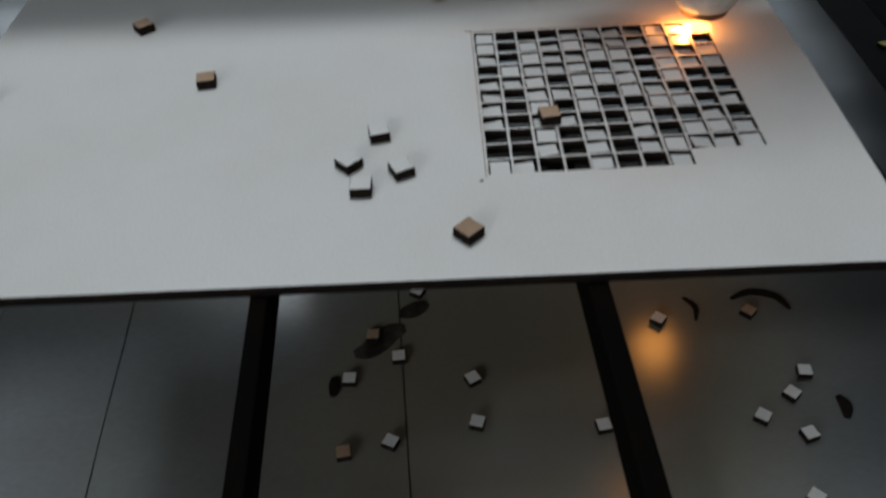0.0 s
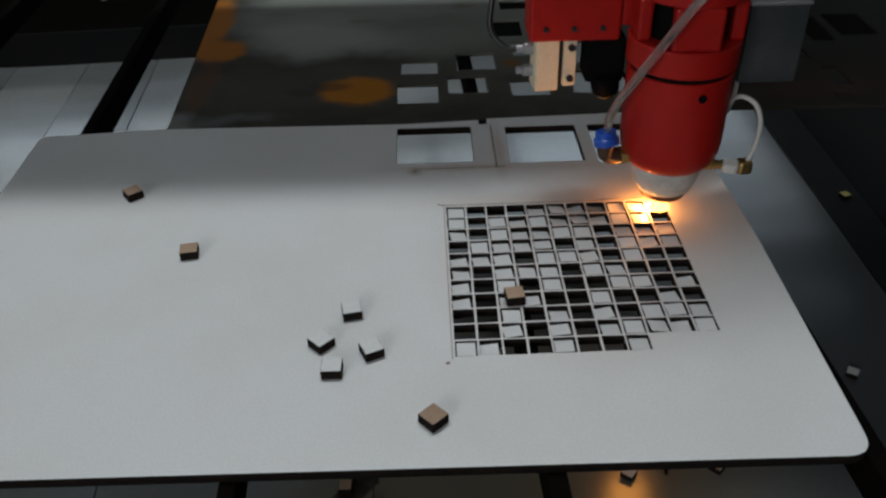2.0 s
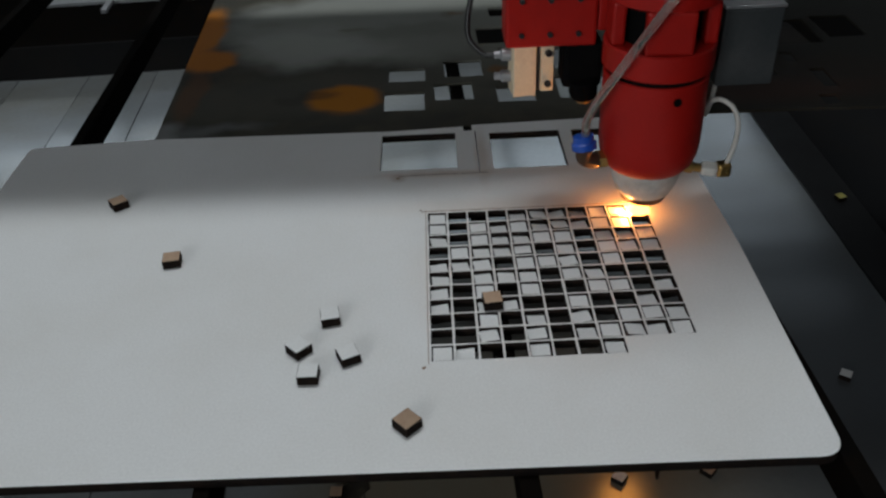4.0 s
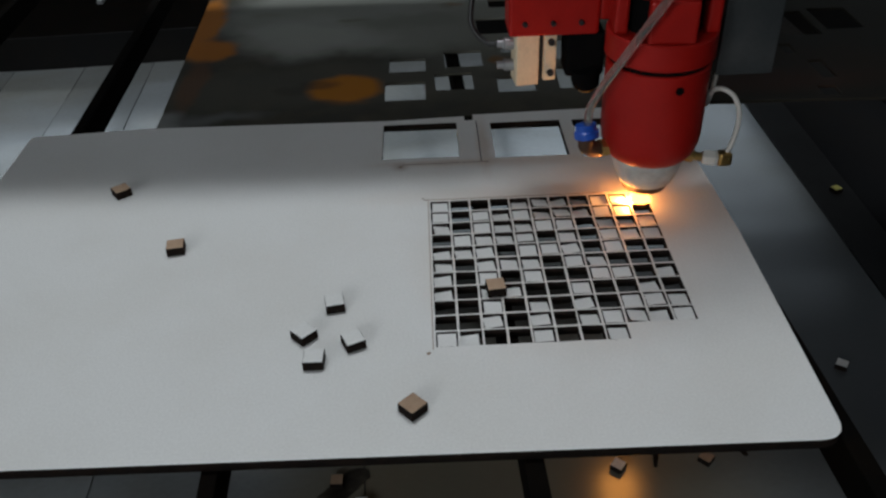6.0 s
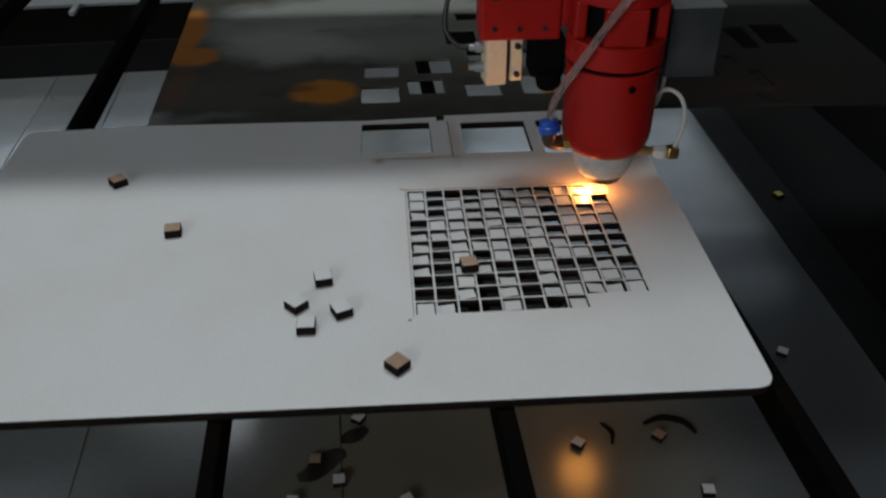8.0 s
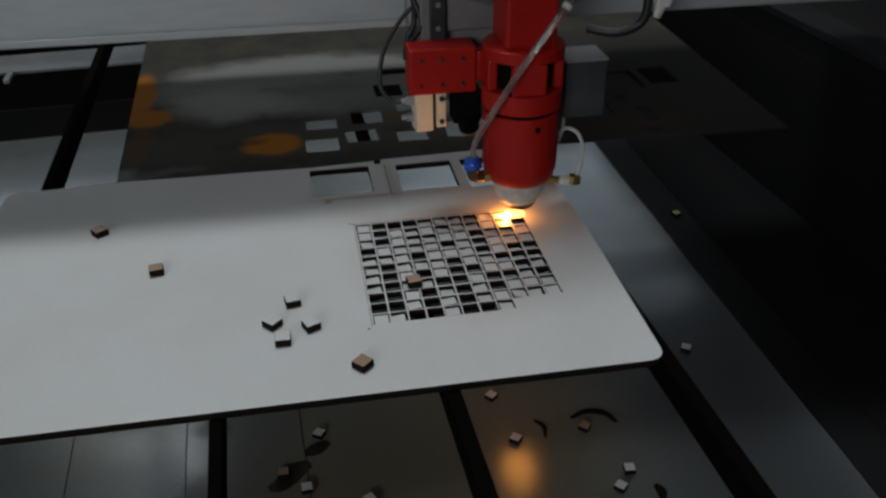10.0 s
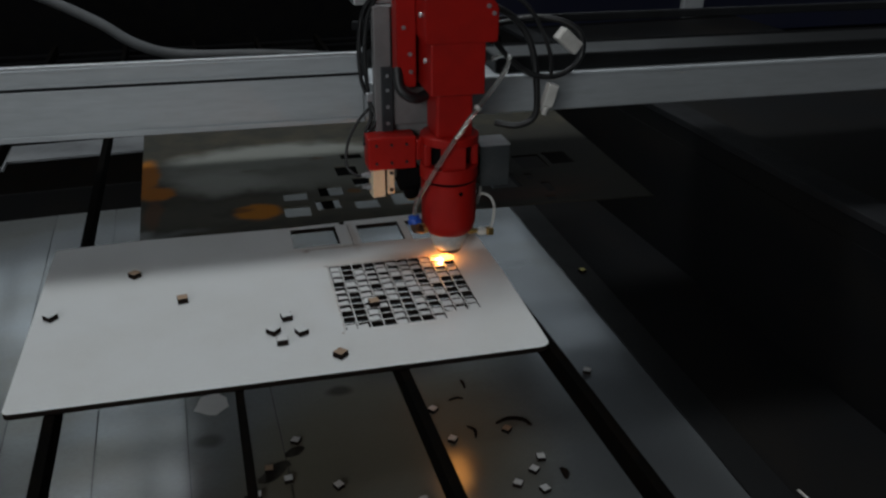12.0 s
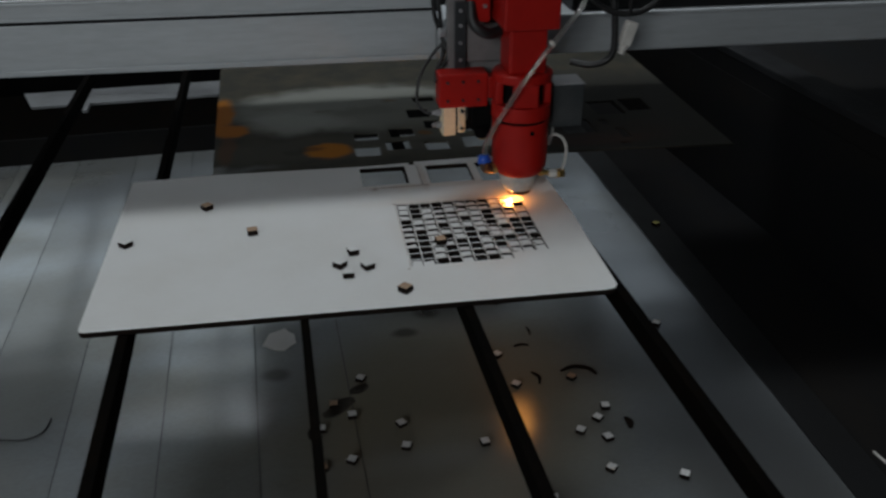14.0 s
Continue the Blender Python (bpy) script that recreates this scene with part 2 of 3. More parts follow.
def thing(name, where, label, category, turn=0.0, kind="", group=""):
    ob = new(name)
    ob.empty_display_size = 0.02
    ob.matrix_world = pose(*where, 0, 0, turn)
    return tagged(ob, label, category, group, kind)


def box(x0, x1, y0, y1, z0, z1, bevel=0.001, bm=None, m=None, segments=2):
    bm = bm or bmesh.new()
    vs = bmesh.ops.create_cube(bm, size=1)["verts"]
    for v in vs:
        v.co = Vector(((x0 + x1) / 2 + v.co.x * (x1 - x0), (y0 + y1) / 2 + v.co.y * (y1 - y0), (z0 + z1) / 2 + v.co.z * (z1 - z0)))
    if m:
        bmesh.ops.transform(bm, matrix=m, verts=vs)
    if bevel:
        es = {e for v in vs for e in v.link_edges}
        bmesh.ops.bevel(bm, geom=list(es), offset=bevel, segments=segments, affect="EDGES", profile=0.5)
    return bm


def prism(points, z0, z1):
    """An upright block on a flat outline."""
    bm = bmesh.new()
    low = [bm.verts.new((x, y, z0)) for x, y in points]
    high = [bm.verts.new((x, y, z1)) for x, y in points]
    bm.faces.new(low[::-1])
    bm.faces.new(high)
    for i in range(len(points)):
        j = (i + 1) % len(points)
        bm.faces.new((low[i], low[j], high[j], high[i]))
    bmesh.ops.recalc_face_normals(bm, faces=bm.faces[:])
    return bm


def lathe(profile, n=40, m=None, bm=None):
    """Turned about z from (radius, height) pairs, closed at both ends."""
    bm = bm or bmesh.new()
    rings = []
    for r, z in profile:
        rings.append([bm.verts.new((r * math.cos(2 * math.pi * i / n), r * math.sin(2 * math.pi * i / n), z)) for i in range(n)])
    for a, b in zip(rings, rings[1:]):
        for i in range(n):
            bm.faces.new((a[i], a[(i + 1) % n], b[(i + 1) % n], b[i]))
    bm.faces.new(rings[0][::-1])
    bm.faces.new(rings[-1])
    if m:
        bmesh.ops.transform(bm, matrix=m, verts=[v for ring in rings for v in ring])
    return bm


def catmull(points, steps=10):
    ps = [Vector(p) for p in points]
    ps = [ps[0] * 2 - ps[1], *ps, ps[-1] * 2 - ps[-2]]
    out = []
    for a, b, c, d in zip(ps, ps[1:], ps[2:], ps[3:]):
        for i in range(steps):
            s = i / steps
            out.append(0.5 * (2 * b + (c - a) * s + (2 * a - 5 * b + 4 * c - d) * s * s + (3 * b - a - 3 * c + d) * s ** 3))
    return out + [ps[-2]]


def tube(points, radius, n=12, steps=10, bm=None):
    """A round cable or hose along a smooth line."""
    bm = bm or bmesh.new()
    line = catmull(points, steps)
    rings, side = [], None
    for i, p in enumerate(line):
        way = (line[min(i + 1, len(line) - 1)] - line[max(i - 1, 0)]).normalized()
        side = way.orthogonal().normalized() if side is None else (side - way * side.dot(way)).normalized()
        up = way.cross(side)
        rings.append([bm.verts.new(p + radius * (side * math.cos(2 * math.pi * k / n) + up * math.sin(2 * math.pi * k / n))) for k in range(n)])
    for a, b in zip(rings, rings[1:]):
        for k in range(n):
            bm.faces.new((a[k], a[(k + 1) % n], b[(k + 1) % n], b[k]))
    bm.faces.new(rings[0][::-1])
    bm.faces.new(rings[-1])
    return bm


def sheet_mesh(name, outline, holes, z0, z1, bevel=0.0):
    """A flat board with the given outline and openings, between two heights."""
    cu = bpy.data.curves.new(name, "CURVE")
    cu.dimensions, cu.fill_mode, cu.extrude, cu.bevel_depth = "2D", "BOTH", (z1 - z0) / 2 - bevel, bevel
    cu.bevel_resolution = 1
    cu.offset = -bevel
    for loop in (outline, *holes):
        s = cu.splines.new("POLY")
        s.points.add(len(loop) - 1)
        for p, (x, y) in zip(s.points, loop):
            p.co = (x, y, 0, 1)
        s.use_cyclic_u = True
    ob = bpy.data.objects.new(name, cu)
    scene.collection.objects.link(ob)
    me = bpy.data.meshes.new_from_object(ob.evaluated_get(bpy.context.evaluated_depsgraph_get()))
    bpy.data.objects.remove(ob)
    bpy.data.curves.remove(cu)
    me.transform(Matrix.Translation((0, 0, (z0 + z1) / 2)))
    bm = bmesh.new()
    bm.from_mesh(me)
    bmesh.ops.remove_doubles(bm, verts=bm.verts[:], dist=0.00002)
    bm.to_mesh(me)
    bm.free()
    me.name = name
    return me


def rounded(points, radii, n=8):
    """A polygon whose corners are rounded by the given radii."""
    out, k = [], len(points)
    for i in range(k):
        p, a, b = Vector(points[i]), Vector(points[i - 1]), Vector(points[(i + 1) % k])
        r = radii[i]
        if r <= 0:
            out.append(tuple(p))
            continue
        u, v = (a - p).normalized(), (b - p).normalized()
        for j in range(n + 1):
            s = j / n
            out.append(tuple((p + u * r) * (1 - s) ** 2 + p * 2 * s * (1 - s) + (p + v * r) * s * s))
    return out


def rect(x0, x1, y0, y1, jitter=0.0):
    q = lambda v: v + random.uniform(-jitter, jitter)
    return [(q(x0), q(y0)), (q(x1), q(y0)), (q(x1), q(y1)), (q(x0), q(y1))]


# ---- the workshop round the machine ----
def room():
    top = 3.5
    part("floor", box(-4, 4, -3.6, 4.5, FLOOR - 0.1, FLOOR, 0), CONCRETE)
    part("ceiling", box(-4, 4, -3.6, 4.5, top, top + 0.1, 0), CEILING)
    part("wall_east", box(4, 4.15, -3.6, 4.5, FLOOR, top, 0), WALL)
    part("wall_west", box(-4.15, -4, -3.6, 4.5, FLOOR, top, 0), WALL)

    def pierced(name, y0, y1, x0, x1, z0, z1):
        bm = box(-4, x0, y0, y1, FLOOR, top, 0)
        box(x1, 4, y0, y1, FLOOR, top, 0, bm)
        box(x0, x1, y0, y1, FLOOR, z0, 0, bm)
        box(x0, x1, y0, y1, z1, top, 0, bm)
        part(name, bm, WALL)

    pierced("wall_south", -3.75, -3.6, -2.95, -1.25, 0.8, 2.1)
    pierced("wall_north", 4.5, 4.65, -3.0, 3.0, 0.9, 2.35)
    for name in ("floor", "ceiling", "wall_north", "wall_east", "wall_west", "wall_south"):
        tagged(bpy.data.objects[name], "dull surface of the dim workshop", name.split("_")[0], kind="structure")
    # the south window is added and unseen, there for the fill lamp
    for name, where, w, h, bars in (("window_1", (-2.1, -3.70, 0.8), 1.7, 1.3, 2), ("window_2", (0.0, 4.56, 0.9), 6.0, 1.45, 6)):
        win = thing(name, where, "plain workshop window with a grey frame, out of view", "window", kind="structure")
        bm = box(-w / 2, -w / 2 + 0.06, -0.03, 0.03, 0, h, 0.004)
        box(w / 2 - 0.06, w / 2, -0.03, 0.03, 0, h, 0.004, bm)
        box(-w / 2 + 0.06, w / 2 - 0.06, -0.03, 0.03, 0, 0.06, 0.004, bm)
        box(-w / 2 + 0.06, w / 2 - 0.06, -0.03, 0.03, h - 0.06, h, 0.004, bm)
        part("window_frame", bm, PAINTGREY, win)
        for k in range(1, bars):
            x = -w / 2 + w * k / bars
            part("mullion", box(x - 0.02, x + 0.02, -0.025, 0.025, 0.06, h - 0.06, 0.004), PAINTGREY, win)
    for x, y, w in ((-0.2, 0.9, 2.1), (-1.0, 3.9, 1.4)):
        light = thing("ceiling_light", (x, y, 3.32 if y < 2 else 3.14), "long white strip light hung under the ceiling", "lamp", group="ceiling lights")
        part("housing", box(-w / 2, w / 2, -0.34, 0.34, 0.0, 0.18 if y < 2 else 0.36, 0.01), PAINTGREY, light)


room()


# ---- the machine ----
def dented_sheet(x0, x1, y0=-0.95, y1=1.14):
    """A thin sheet with slow dents; with no x1 its far side runs aslant along the rim."""
    bm = bmesh.new()
    nx, ny = (6, 140) if x1 is not None else (20, 140)
    rows = []
    for j in range(ny + 1):
        y = y0 + (y1 - y0) * j / ny
        end = 0.447 + 0.115 * (y - y0) / (y1 - y0) if x1 is None else x1
        row = []
        for i in range(nx + 1):
            x = x0 + (end - x0) * i / nx
            dent = noise.noise(Vector((x * 2.2 + 4 * x0, y * 9, 1.7))) * 0.0017 + noise.noise(Vector((x * 7, y * 21, 5.1 + x0))) * 0.00034
            row.append(bm.verts.new((x, y, TRAY - 0.0004 + dent)))
        rows.append(row)
    for p, q in zip(rows, rows[1:]):
        for i in range(nx):
            bm.faces.new((p[i], p[i + 1], q[i + 1], q[i]))
    low = bmesh.ops.extrude_face_region(bm, geom=bm.faces[:])["geom"]
    for v in low:
        if isinstance(v, bmesh.types.BMVert):
            v.co.z -= 0.0018
    bmesh.ops.recalc_face_normals(bm, faces=bm.faces[:])
    return bm


def machine():
    bed = thing("laser_bed", (0, 0, 0), "laser cutter's bed with a galvanised waste tray under black support bars", "machine", turn=SLANT)
    # tray sheets side by side, with open seams
    edges = [-0.95, -0.80, -0.68, -0.555, -0.432, -0.309, -0.187, -0.062, None]
    for a, b in zip(edges, edges[1:]):
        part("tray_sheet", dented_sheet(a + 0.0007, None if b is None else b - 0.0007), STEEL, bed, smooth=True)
    part("tray_support", box(-0.95, 0.445, -0.95, 1.14, TRAY - 0.02, TRAY - 0.004, 0), DARKSTEEL, bed)
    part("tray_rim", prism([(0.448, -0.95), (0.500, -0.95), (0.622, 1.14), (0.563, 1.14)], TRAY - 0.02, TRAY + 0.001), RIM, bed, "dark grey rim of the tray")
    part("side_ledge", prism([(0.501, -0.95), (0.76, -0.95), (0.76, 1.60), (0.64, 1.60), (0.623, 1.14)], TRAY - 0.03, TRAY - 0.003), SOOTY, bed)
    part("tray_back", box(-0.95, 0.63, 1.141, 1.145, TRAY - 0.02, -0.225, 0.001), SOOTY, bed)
    part("tray_side", box(-0.954, -0.951, -0.95, 1.14, TRAY - 0.02, -0.222, 0.001), SHADOWGREY, bed)
    part("front_beam", box(-1.0, 0.86, -1.03, -0.952, FLOOR + 0.5, -0.03, 0.004), BLACK, bed)
    part("back_ledge", box(-1.0, 0.505, 1.146, 1.60, -0.262, -0.242, 0.002), BLADE, bed)
    part("back_plate", prism([(-0.70, 1.405), (0.40, 1.405), (0.40, 1.525), (-0.74, 1.525)], -0.2419, -0.2365), PAINTGREY, bed, "grey metal plate at the back")
    part("plate_clip", box(-0.572, -0.560, 1.345, 1.404, -0.2419, -0.232, 0.002), PAINTGREY, bed, "small pale clip")
    part("back_wall", box(-1.6, 1.6, 1.60, 1.63, -0.262, -0.03, 0.002), BLACK, bed)
    part("side_rail", box(0.765, 0.825, -1.03, 1.60, -0.018, -0.004, 0.002), SHADOWGREY, bed, "grey rail along the bed's side")
    part("side_rail", box(-1.06, -1.0, -1.03, 1.60, -0.018, -0.004, 0.002), SHADOWGREY, bed)
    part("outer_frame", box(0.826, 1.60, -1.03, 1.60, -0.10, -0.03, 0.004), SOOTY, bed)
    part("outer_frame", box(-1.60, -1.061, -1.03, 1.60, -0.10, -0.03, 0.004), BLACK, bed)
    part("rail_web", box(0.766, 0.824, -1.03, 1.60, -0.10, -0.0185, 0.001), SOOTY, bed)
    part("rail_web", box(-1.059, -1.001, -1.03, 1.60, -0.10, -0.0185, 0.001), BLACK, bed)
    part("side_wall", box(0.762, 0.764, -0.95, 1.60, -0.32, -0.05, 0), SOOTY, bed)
    for x in (-1.03, 0.80):
        for y in (-0.99, 1.56):
            part("leg", box(x - 0.03, x + 0.03, y - 0.03, y + 0.03, FLOOR, -0.101, 0.003), BLACK, bed)
    # dark bars on which the work lies: x beside the board's front edge, width; they run a little askew to the tray
    for x, w in ((-0.620, 0.0095), (-0.4560, 0.0095), (-0.2835, 0.0100), (-0.1138, 0.0085), (0.0470, 0.0100), (0.2072, 0.0105)):
        bar = part("support_bar", box(-w / 2, w / 2, -0.872, 1.67, -0.0305, -0.0062, 0.0007), BLADE, bed)
        bar.matrix_local = pose(0, 0, 0, 0, 0, -SLANT) @ pose(x, -0.08, 0, 0, 0, 2.1)
    # bars end on cross pieces that stand on the ledges
    part("cross_bar", box(-1.0, 0.76, 1.53, 1.56, -0.242, -0.031, 0.001), BLACK, bed)
    part("cross_bar", box(-1.0, 0.76, -0.94, -0.91, -0.283, -0.031, 0.001), BLACK, bed)
    return bed


machine()


# ---- the white board with its grid of cuts ----
PITCH, HOLE, PIECE, THICK = 0.014, 0.0127, 0.0114, 0.006
GRID = ("W...WWWWWWW", "W.WWWWWWWW.", "W.WWWWW.WWW", ".WWWW.W.WWW", "WWW.WWW.W..", "W.WWW.WW...",
        "W.W.W..WW.W", "W.WW..W..W.", "..W.W.W.WWW", "..W.W.WWWWW", "WW..W..W")


def square_mesh(name, side, thick, top, under=None):
    """A cut square: slightly wider below, with scorched edges."""
    bm = bmesh.new()
    vs = bmesh.ops.create_cube(bm, size=1)["verts"]
    for v in vs:
        k = side * (1.0 if v.co.z < 0 else 0.985)
        v.co = Vector((v.co.x * k, v.co.y * k, (v.co.z + 0.5) * thick))
    bmesh.ops.bevel(bm, geom=bm.edges[:], offset=0.00025, segments=1, affect="EDGES")
    bm.normal_update()
    for f in bm.faces:
        f.material_index = 0 if f.normal.z > 0.9 else (2 if f.normal.z < -0.9 else 1)
    me = bpy.data.meshes.new(name)
    bm.to_mesh(me)
    bm.free()
    for m in (top, CHAR, under or FIBRE):
        me.materials.append(m)
    return me


def board():
    rnd = random.Random(5)
    random.seed(3)
    outline = rounded([(-0.3235, -0.0735), (0.2015, -0.0795), (0.2045, 0.10), (0.2005, 0.272), (0.178, 0.2755), (0.178, 0.2905),
                       (0.0385, 0.2865), (0.0385, 0.277), (0.0315, 0.2765), (0.0315, 0.2845), (-0.03, 0.2815), (-0.227, 0.2865), (-0.3275, 0.2800)],
                      [0.008, 0.014, 0, 0.004, 0, 0, 0, 0, 0, 0, 0, 0.004, 0.006])
    holes, put = [], []
    for r, row in enumerate(GRID):
        for c, state in enumerate(row):
            x, y = (c + 0.5) * PITCH, (10.5 - r) * PITCH
            h = HOLE / 2
            holes.append(rect(x - h, x + h, y - h, y + h, 0.00022))
            if state == "W":
                put.append((x, y))
    holes += [rect(-0.0355, 0.0245, 0.2165, 0.2735), rect(0.0520, 0.1090, 0.2125, 0.2705), rect(0.1190, 0.1765, 0.2085, 0.2700)]
    # single cut lines left by earlier jobs
    holes += [rect(-0.021, 0.0245, 0.2072, 0.2078), rect(0.0265, 0.047, 0.2072, 0.2078), rect(0.0405, 0.0412, 0.2085, 0.2760),
              rect(0.1795, 0.1801, 0.2085, 0.270), rect(0.1905, 0.1910, 0.208, 0.268)]
    me = sheet_mesh("cut_board", outline, holes, -THICK, 0.0)
    for m in (WHITE, CHAR, FIBRE):
        me.materials.append(m)
    for p in me.polygons:
        p.material_index = 0 if p.normal.z > 0.5 else (2 if p.normal.z < -0.5 else 1)
    base = thing("laser_cut_board", (0, 0, 0), "white laminated board with a half-emptied grid of laser-cut squares", "board")
    ob = new("panel", me)
    ob.parent = base
    piece = square_mesh("cut_square", PIECE, THICK, WHITE)
    for x, y in put:
        p = new("cut_square", piece)
        p.parent = base
        loose = rnd.random() < 0.6
        k = 1.0 if loose else 0.25
        p.matrix_local = pose(x + rnd.uniform(-0.0004, 0.0003) * k, y - rnd.uniform(0.0, 0.0006) * k, -THICK - 0.0003 - rnd.uniform(0.0006, 0.0026) * k,
                              rnd.uniform(-11, 2) * k, rnd.uniform(-7, 9) * k, rnd.uniform(-1.5, 7.5) * k)
    # scorched speck beside the grid and sooty rims along the outer cuts
    for x, y, r in ((-0.0035, -0.0045, 0.0014), (-0.0045, 0.1575, 0.0012), (-0.021, 0.2035, 0.0018)):
        bm = bmesh.new()
        vs = [bm.verts.new((x + r * rnd.uniform(0.6, 1.2) * math.cos(a * 0.6), y + r * rnd.uniform(0.6, 1.2) * math.sin(a * 0.6), 0.00025)) for a in range(10)]
        bm.faces.new(vs)
        part("scorch_mark", bm, SOOT, base)
    bm = box(-0.004, 0.150, 0.1555, 0.1561, 0.0, 0.00022, 0)
    box(-0.0012, -0.0007, -0.0015, 0.158, 0.0, 0.00022, 0, bm)
    part("scorch_line", bm, SOOT, base)


board()


# ---- the rusty sheet behind the board ----
def old_sheet():
    outline = [(-0.2280, 0.2905), (-0.03, 0.2890), (0.20, 0.3005), (0.365, 0.2945), (0.50, 0.2830), (0.52, 0.86), (-0.255, 0.86)]
    spots = [(-0.0367, -0.0005, 0.3255, 0.3650), (-0.0332, 0.0012, 0.3865, 0.4180), (0.0088, 0.0440, 0.3430, 0.3795), (0.0190, 0.0558, 0.3925, 0.4310),
             (0.0655, 0.0990, 0.3345, 0.3680), (0.0550, 0.0900, 0.4710, 0.5165), (0.0750, 0.1100, 0.4215, 0.4600), (0.0726, 0.1073, 0.5474, 0.5752),
             (0.1087, 0.1491, 0.4772, 0.5442), (0.1205, 0.1732, 0.3365, 0.3860), (0.1240, 0.1750, 0.4020, 0.4540), (0.1997, 0.2515, 0.3590, 0.4172),
             (0.2023, 0.2536, 0.4266, 0.4886), (0.2757, 0.3246, 0.4378, 0.4965), (0.3482, 0.3944, 0.4348, 0.4983), (0.2760, 0.3245, 0.3631, 0.4206),
             (0.2070, 0.2582, 0.5061, 0.5645), (0.2815, 0.3255, 0.5084, 0.5640), (0.3410, 0.3531, 0.3914, 0.4153), (0.3549, 0.3683, 0.3356, 0.3758),
             (0.3429, 0.3585, 0.3014, 0.3214), (0.4034, 0.4427, 0.4468, 0.5048)]
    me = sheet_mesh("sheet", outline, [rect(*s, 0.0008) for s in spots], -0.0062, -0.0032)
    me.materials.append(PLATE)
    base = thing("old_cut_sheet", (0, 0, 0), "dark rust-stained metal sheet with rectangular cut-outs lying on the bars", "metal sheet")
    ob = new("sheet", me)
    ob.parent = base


old_sheet()


# ---- loose squares ----
def loose_squares():
    brown = square_mesh("loose_square", PIECE, THICK, FIBRE, WHITE)
    white = square_mesh("loose_square", PIECE, THICK, WHITE, FIBRE)
    for mesh, x, y, turn, z, rx in ((brown, -0.2255, 0.1815, 38, 0, 0), (brown, -0.1690, 0.1065, 8, 0, 0), (white, -0.0590, 0.0400, 10, 0, 0),
                                    (white, -0.0748, 0.0135, 44, 0, 0), (white, -0.0460, 0.0055, 24, 0, 0), (white, -0.0672, -0.0084, -1, 0, 0),
                                    (brown, -0.0125, -0.0475, 43, 0, 0), (white, -0.3065, 0.0985, 47, 0, 0), (brown, 0.0385, 0.0482, 6, 0.0002, 0)):
        ob = new("loose_square", mesh)
        ob.matrix_world = pose(x, y, z + 0.0001, rx, 0, turn)
        top = "brown fibreboard side up" if mesh is brown else "white face up"
        tagged(ob, "small charred cut square, %s, on the board" % top, "cut square", "loose squares on the board")
    rnd = random.Random(11)
    spots = [(0.1468, 0.2163), (0.1575, 0.1429), (0.2637, 0.0777), (0.2464, 0.0561), (0.2377, 0.1467), (0.2169, 0.0355), (0.2473, 0.0172), (0.2334, -0.0369),
             (0.3164, -0.0622), (0.1503, -0.0744), (0.0914, 0.0339), (-0.0091, 0.0870), (-0.1132, 0.0204), (-0.0077, 0.0427), (-0.0765, 0.0283), (-0.0711, 0.1143),
             (-0.0943, 0.1403), (-0.1123, 0.0928), (-0.0544, 0.1917), (0.4064, 0.2570)]
    for i, (x, y) in enumerate(spots):
        ob = new("fallen_square", brown if i in (4, 12, 16) else white)
        ob.matrix_world = pose(x, y, TRAY + 0.0002, 0, 0, rnd.uniform(0, 90))
        tagged(ob, "small fallen cut square lying on the metal tray", "cut square", "fallen squares in the tray")
    ob = new("fallen_square", square_mesh("fallen_square", PIECE, THICK, YELLOW))
    ob.matrix_world = pose(0.5335, 0.5810, TRAY + 0.0012, 0, 0, 20)
    tagged(ob, "yellowish fallen square lying on the tray's dark rim", "cut square", "fallen squares in the tray")


loose_squares()


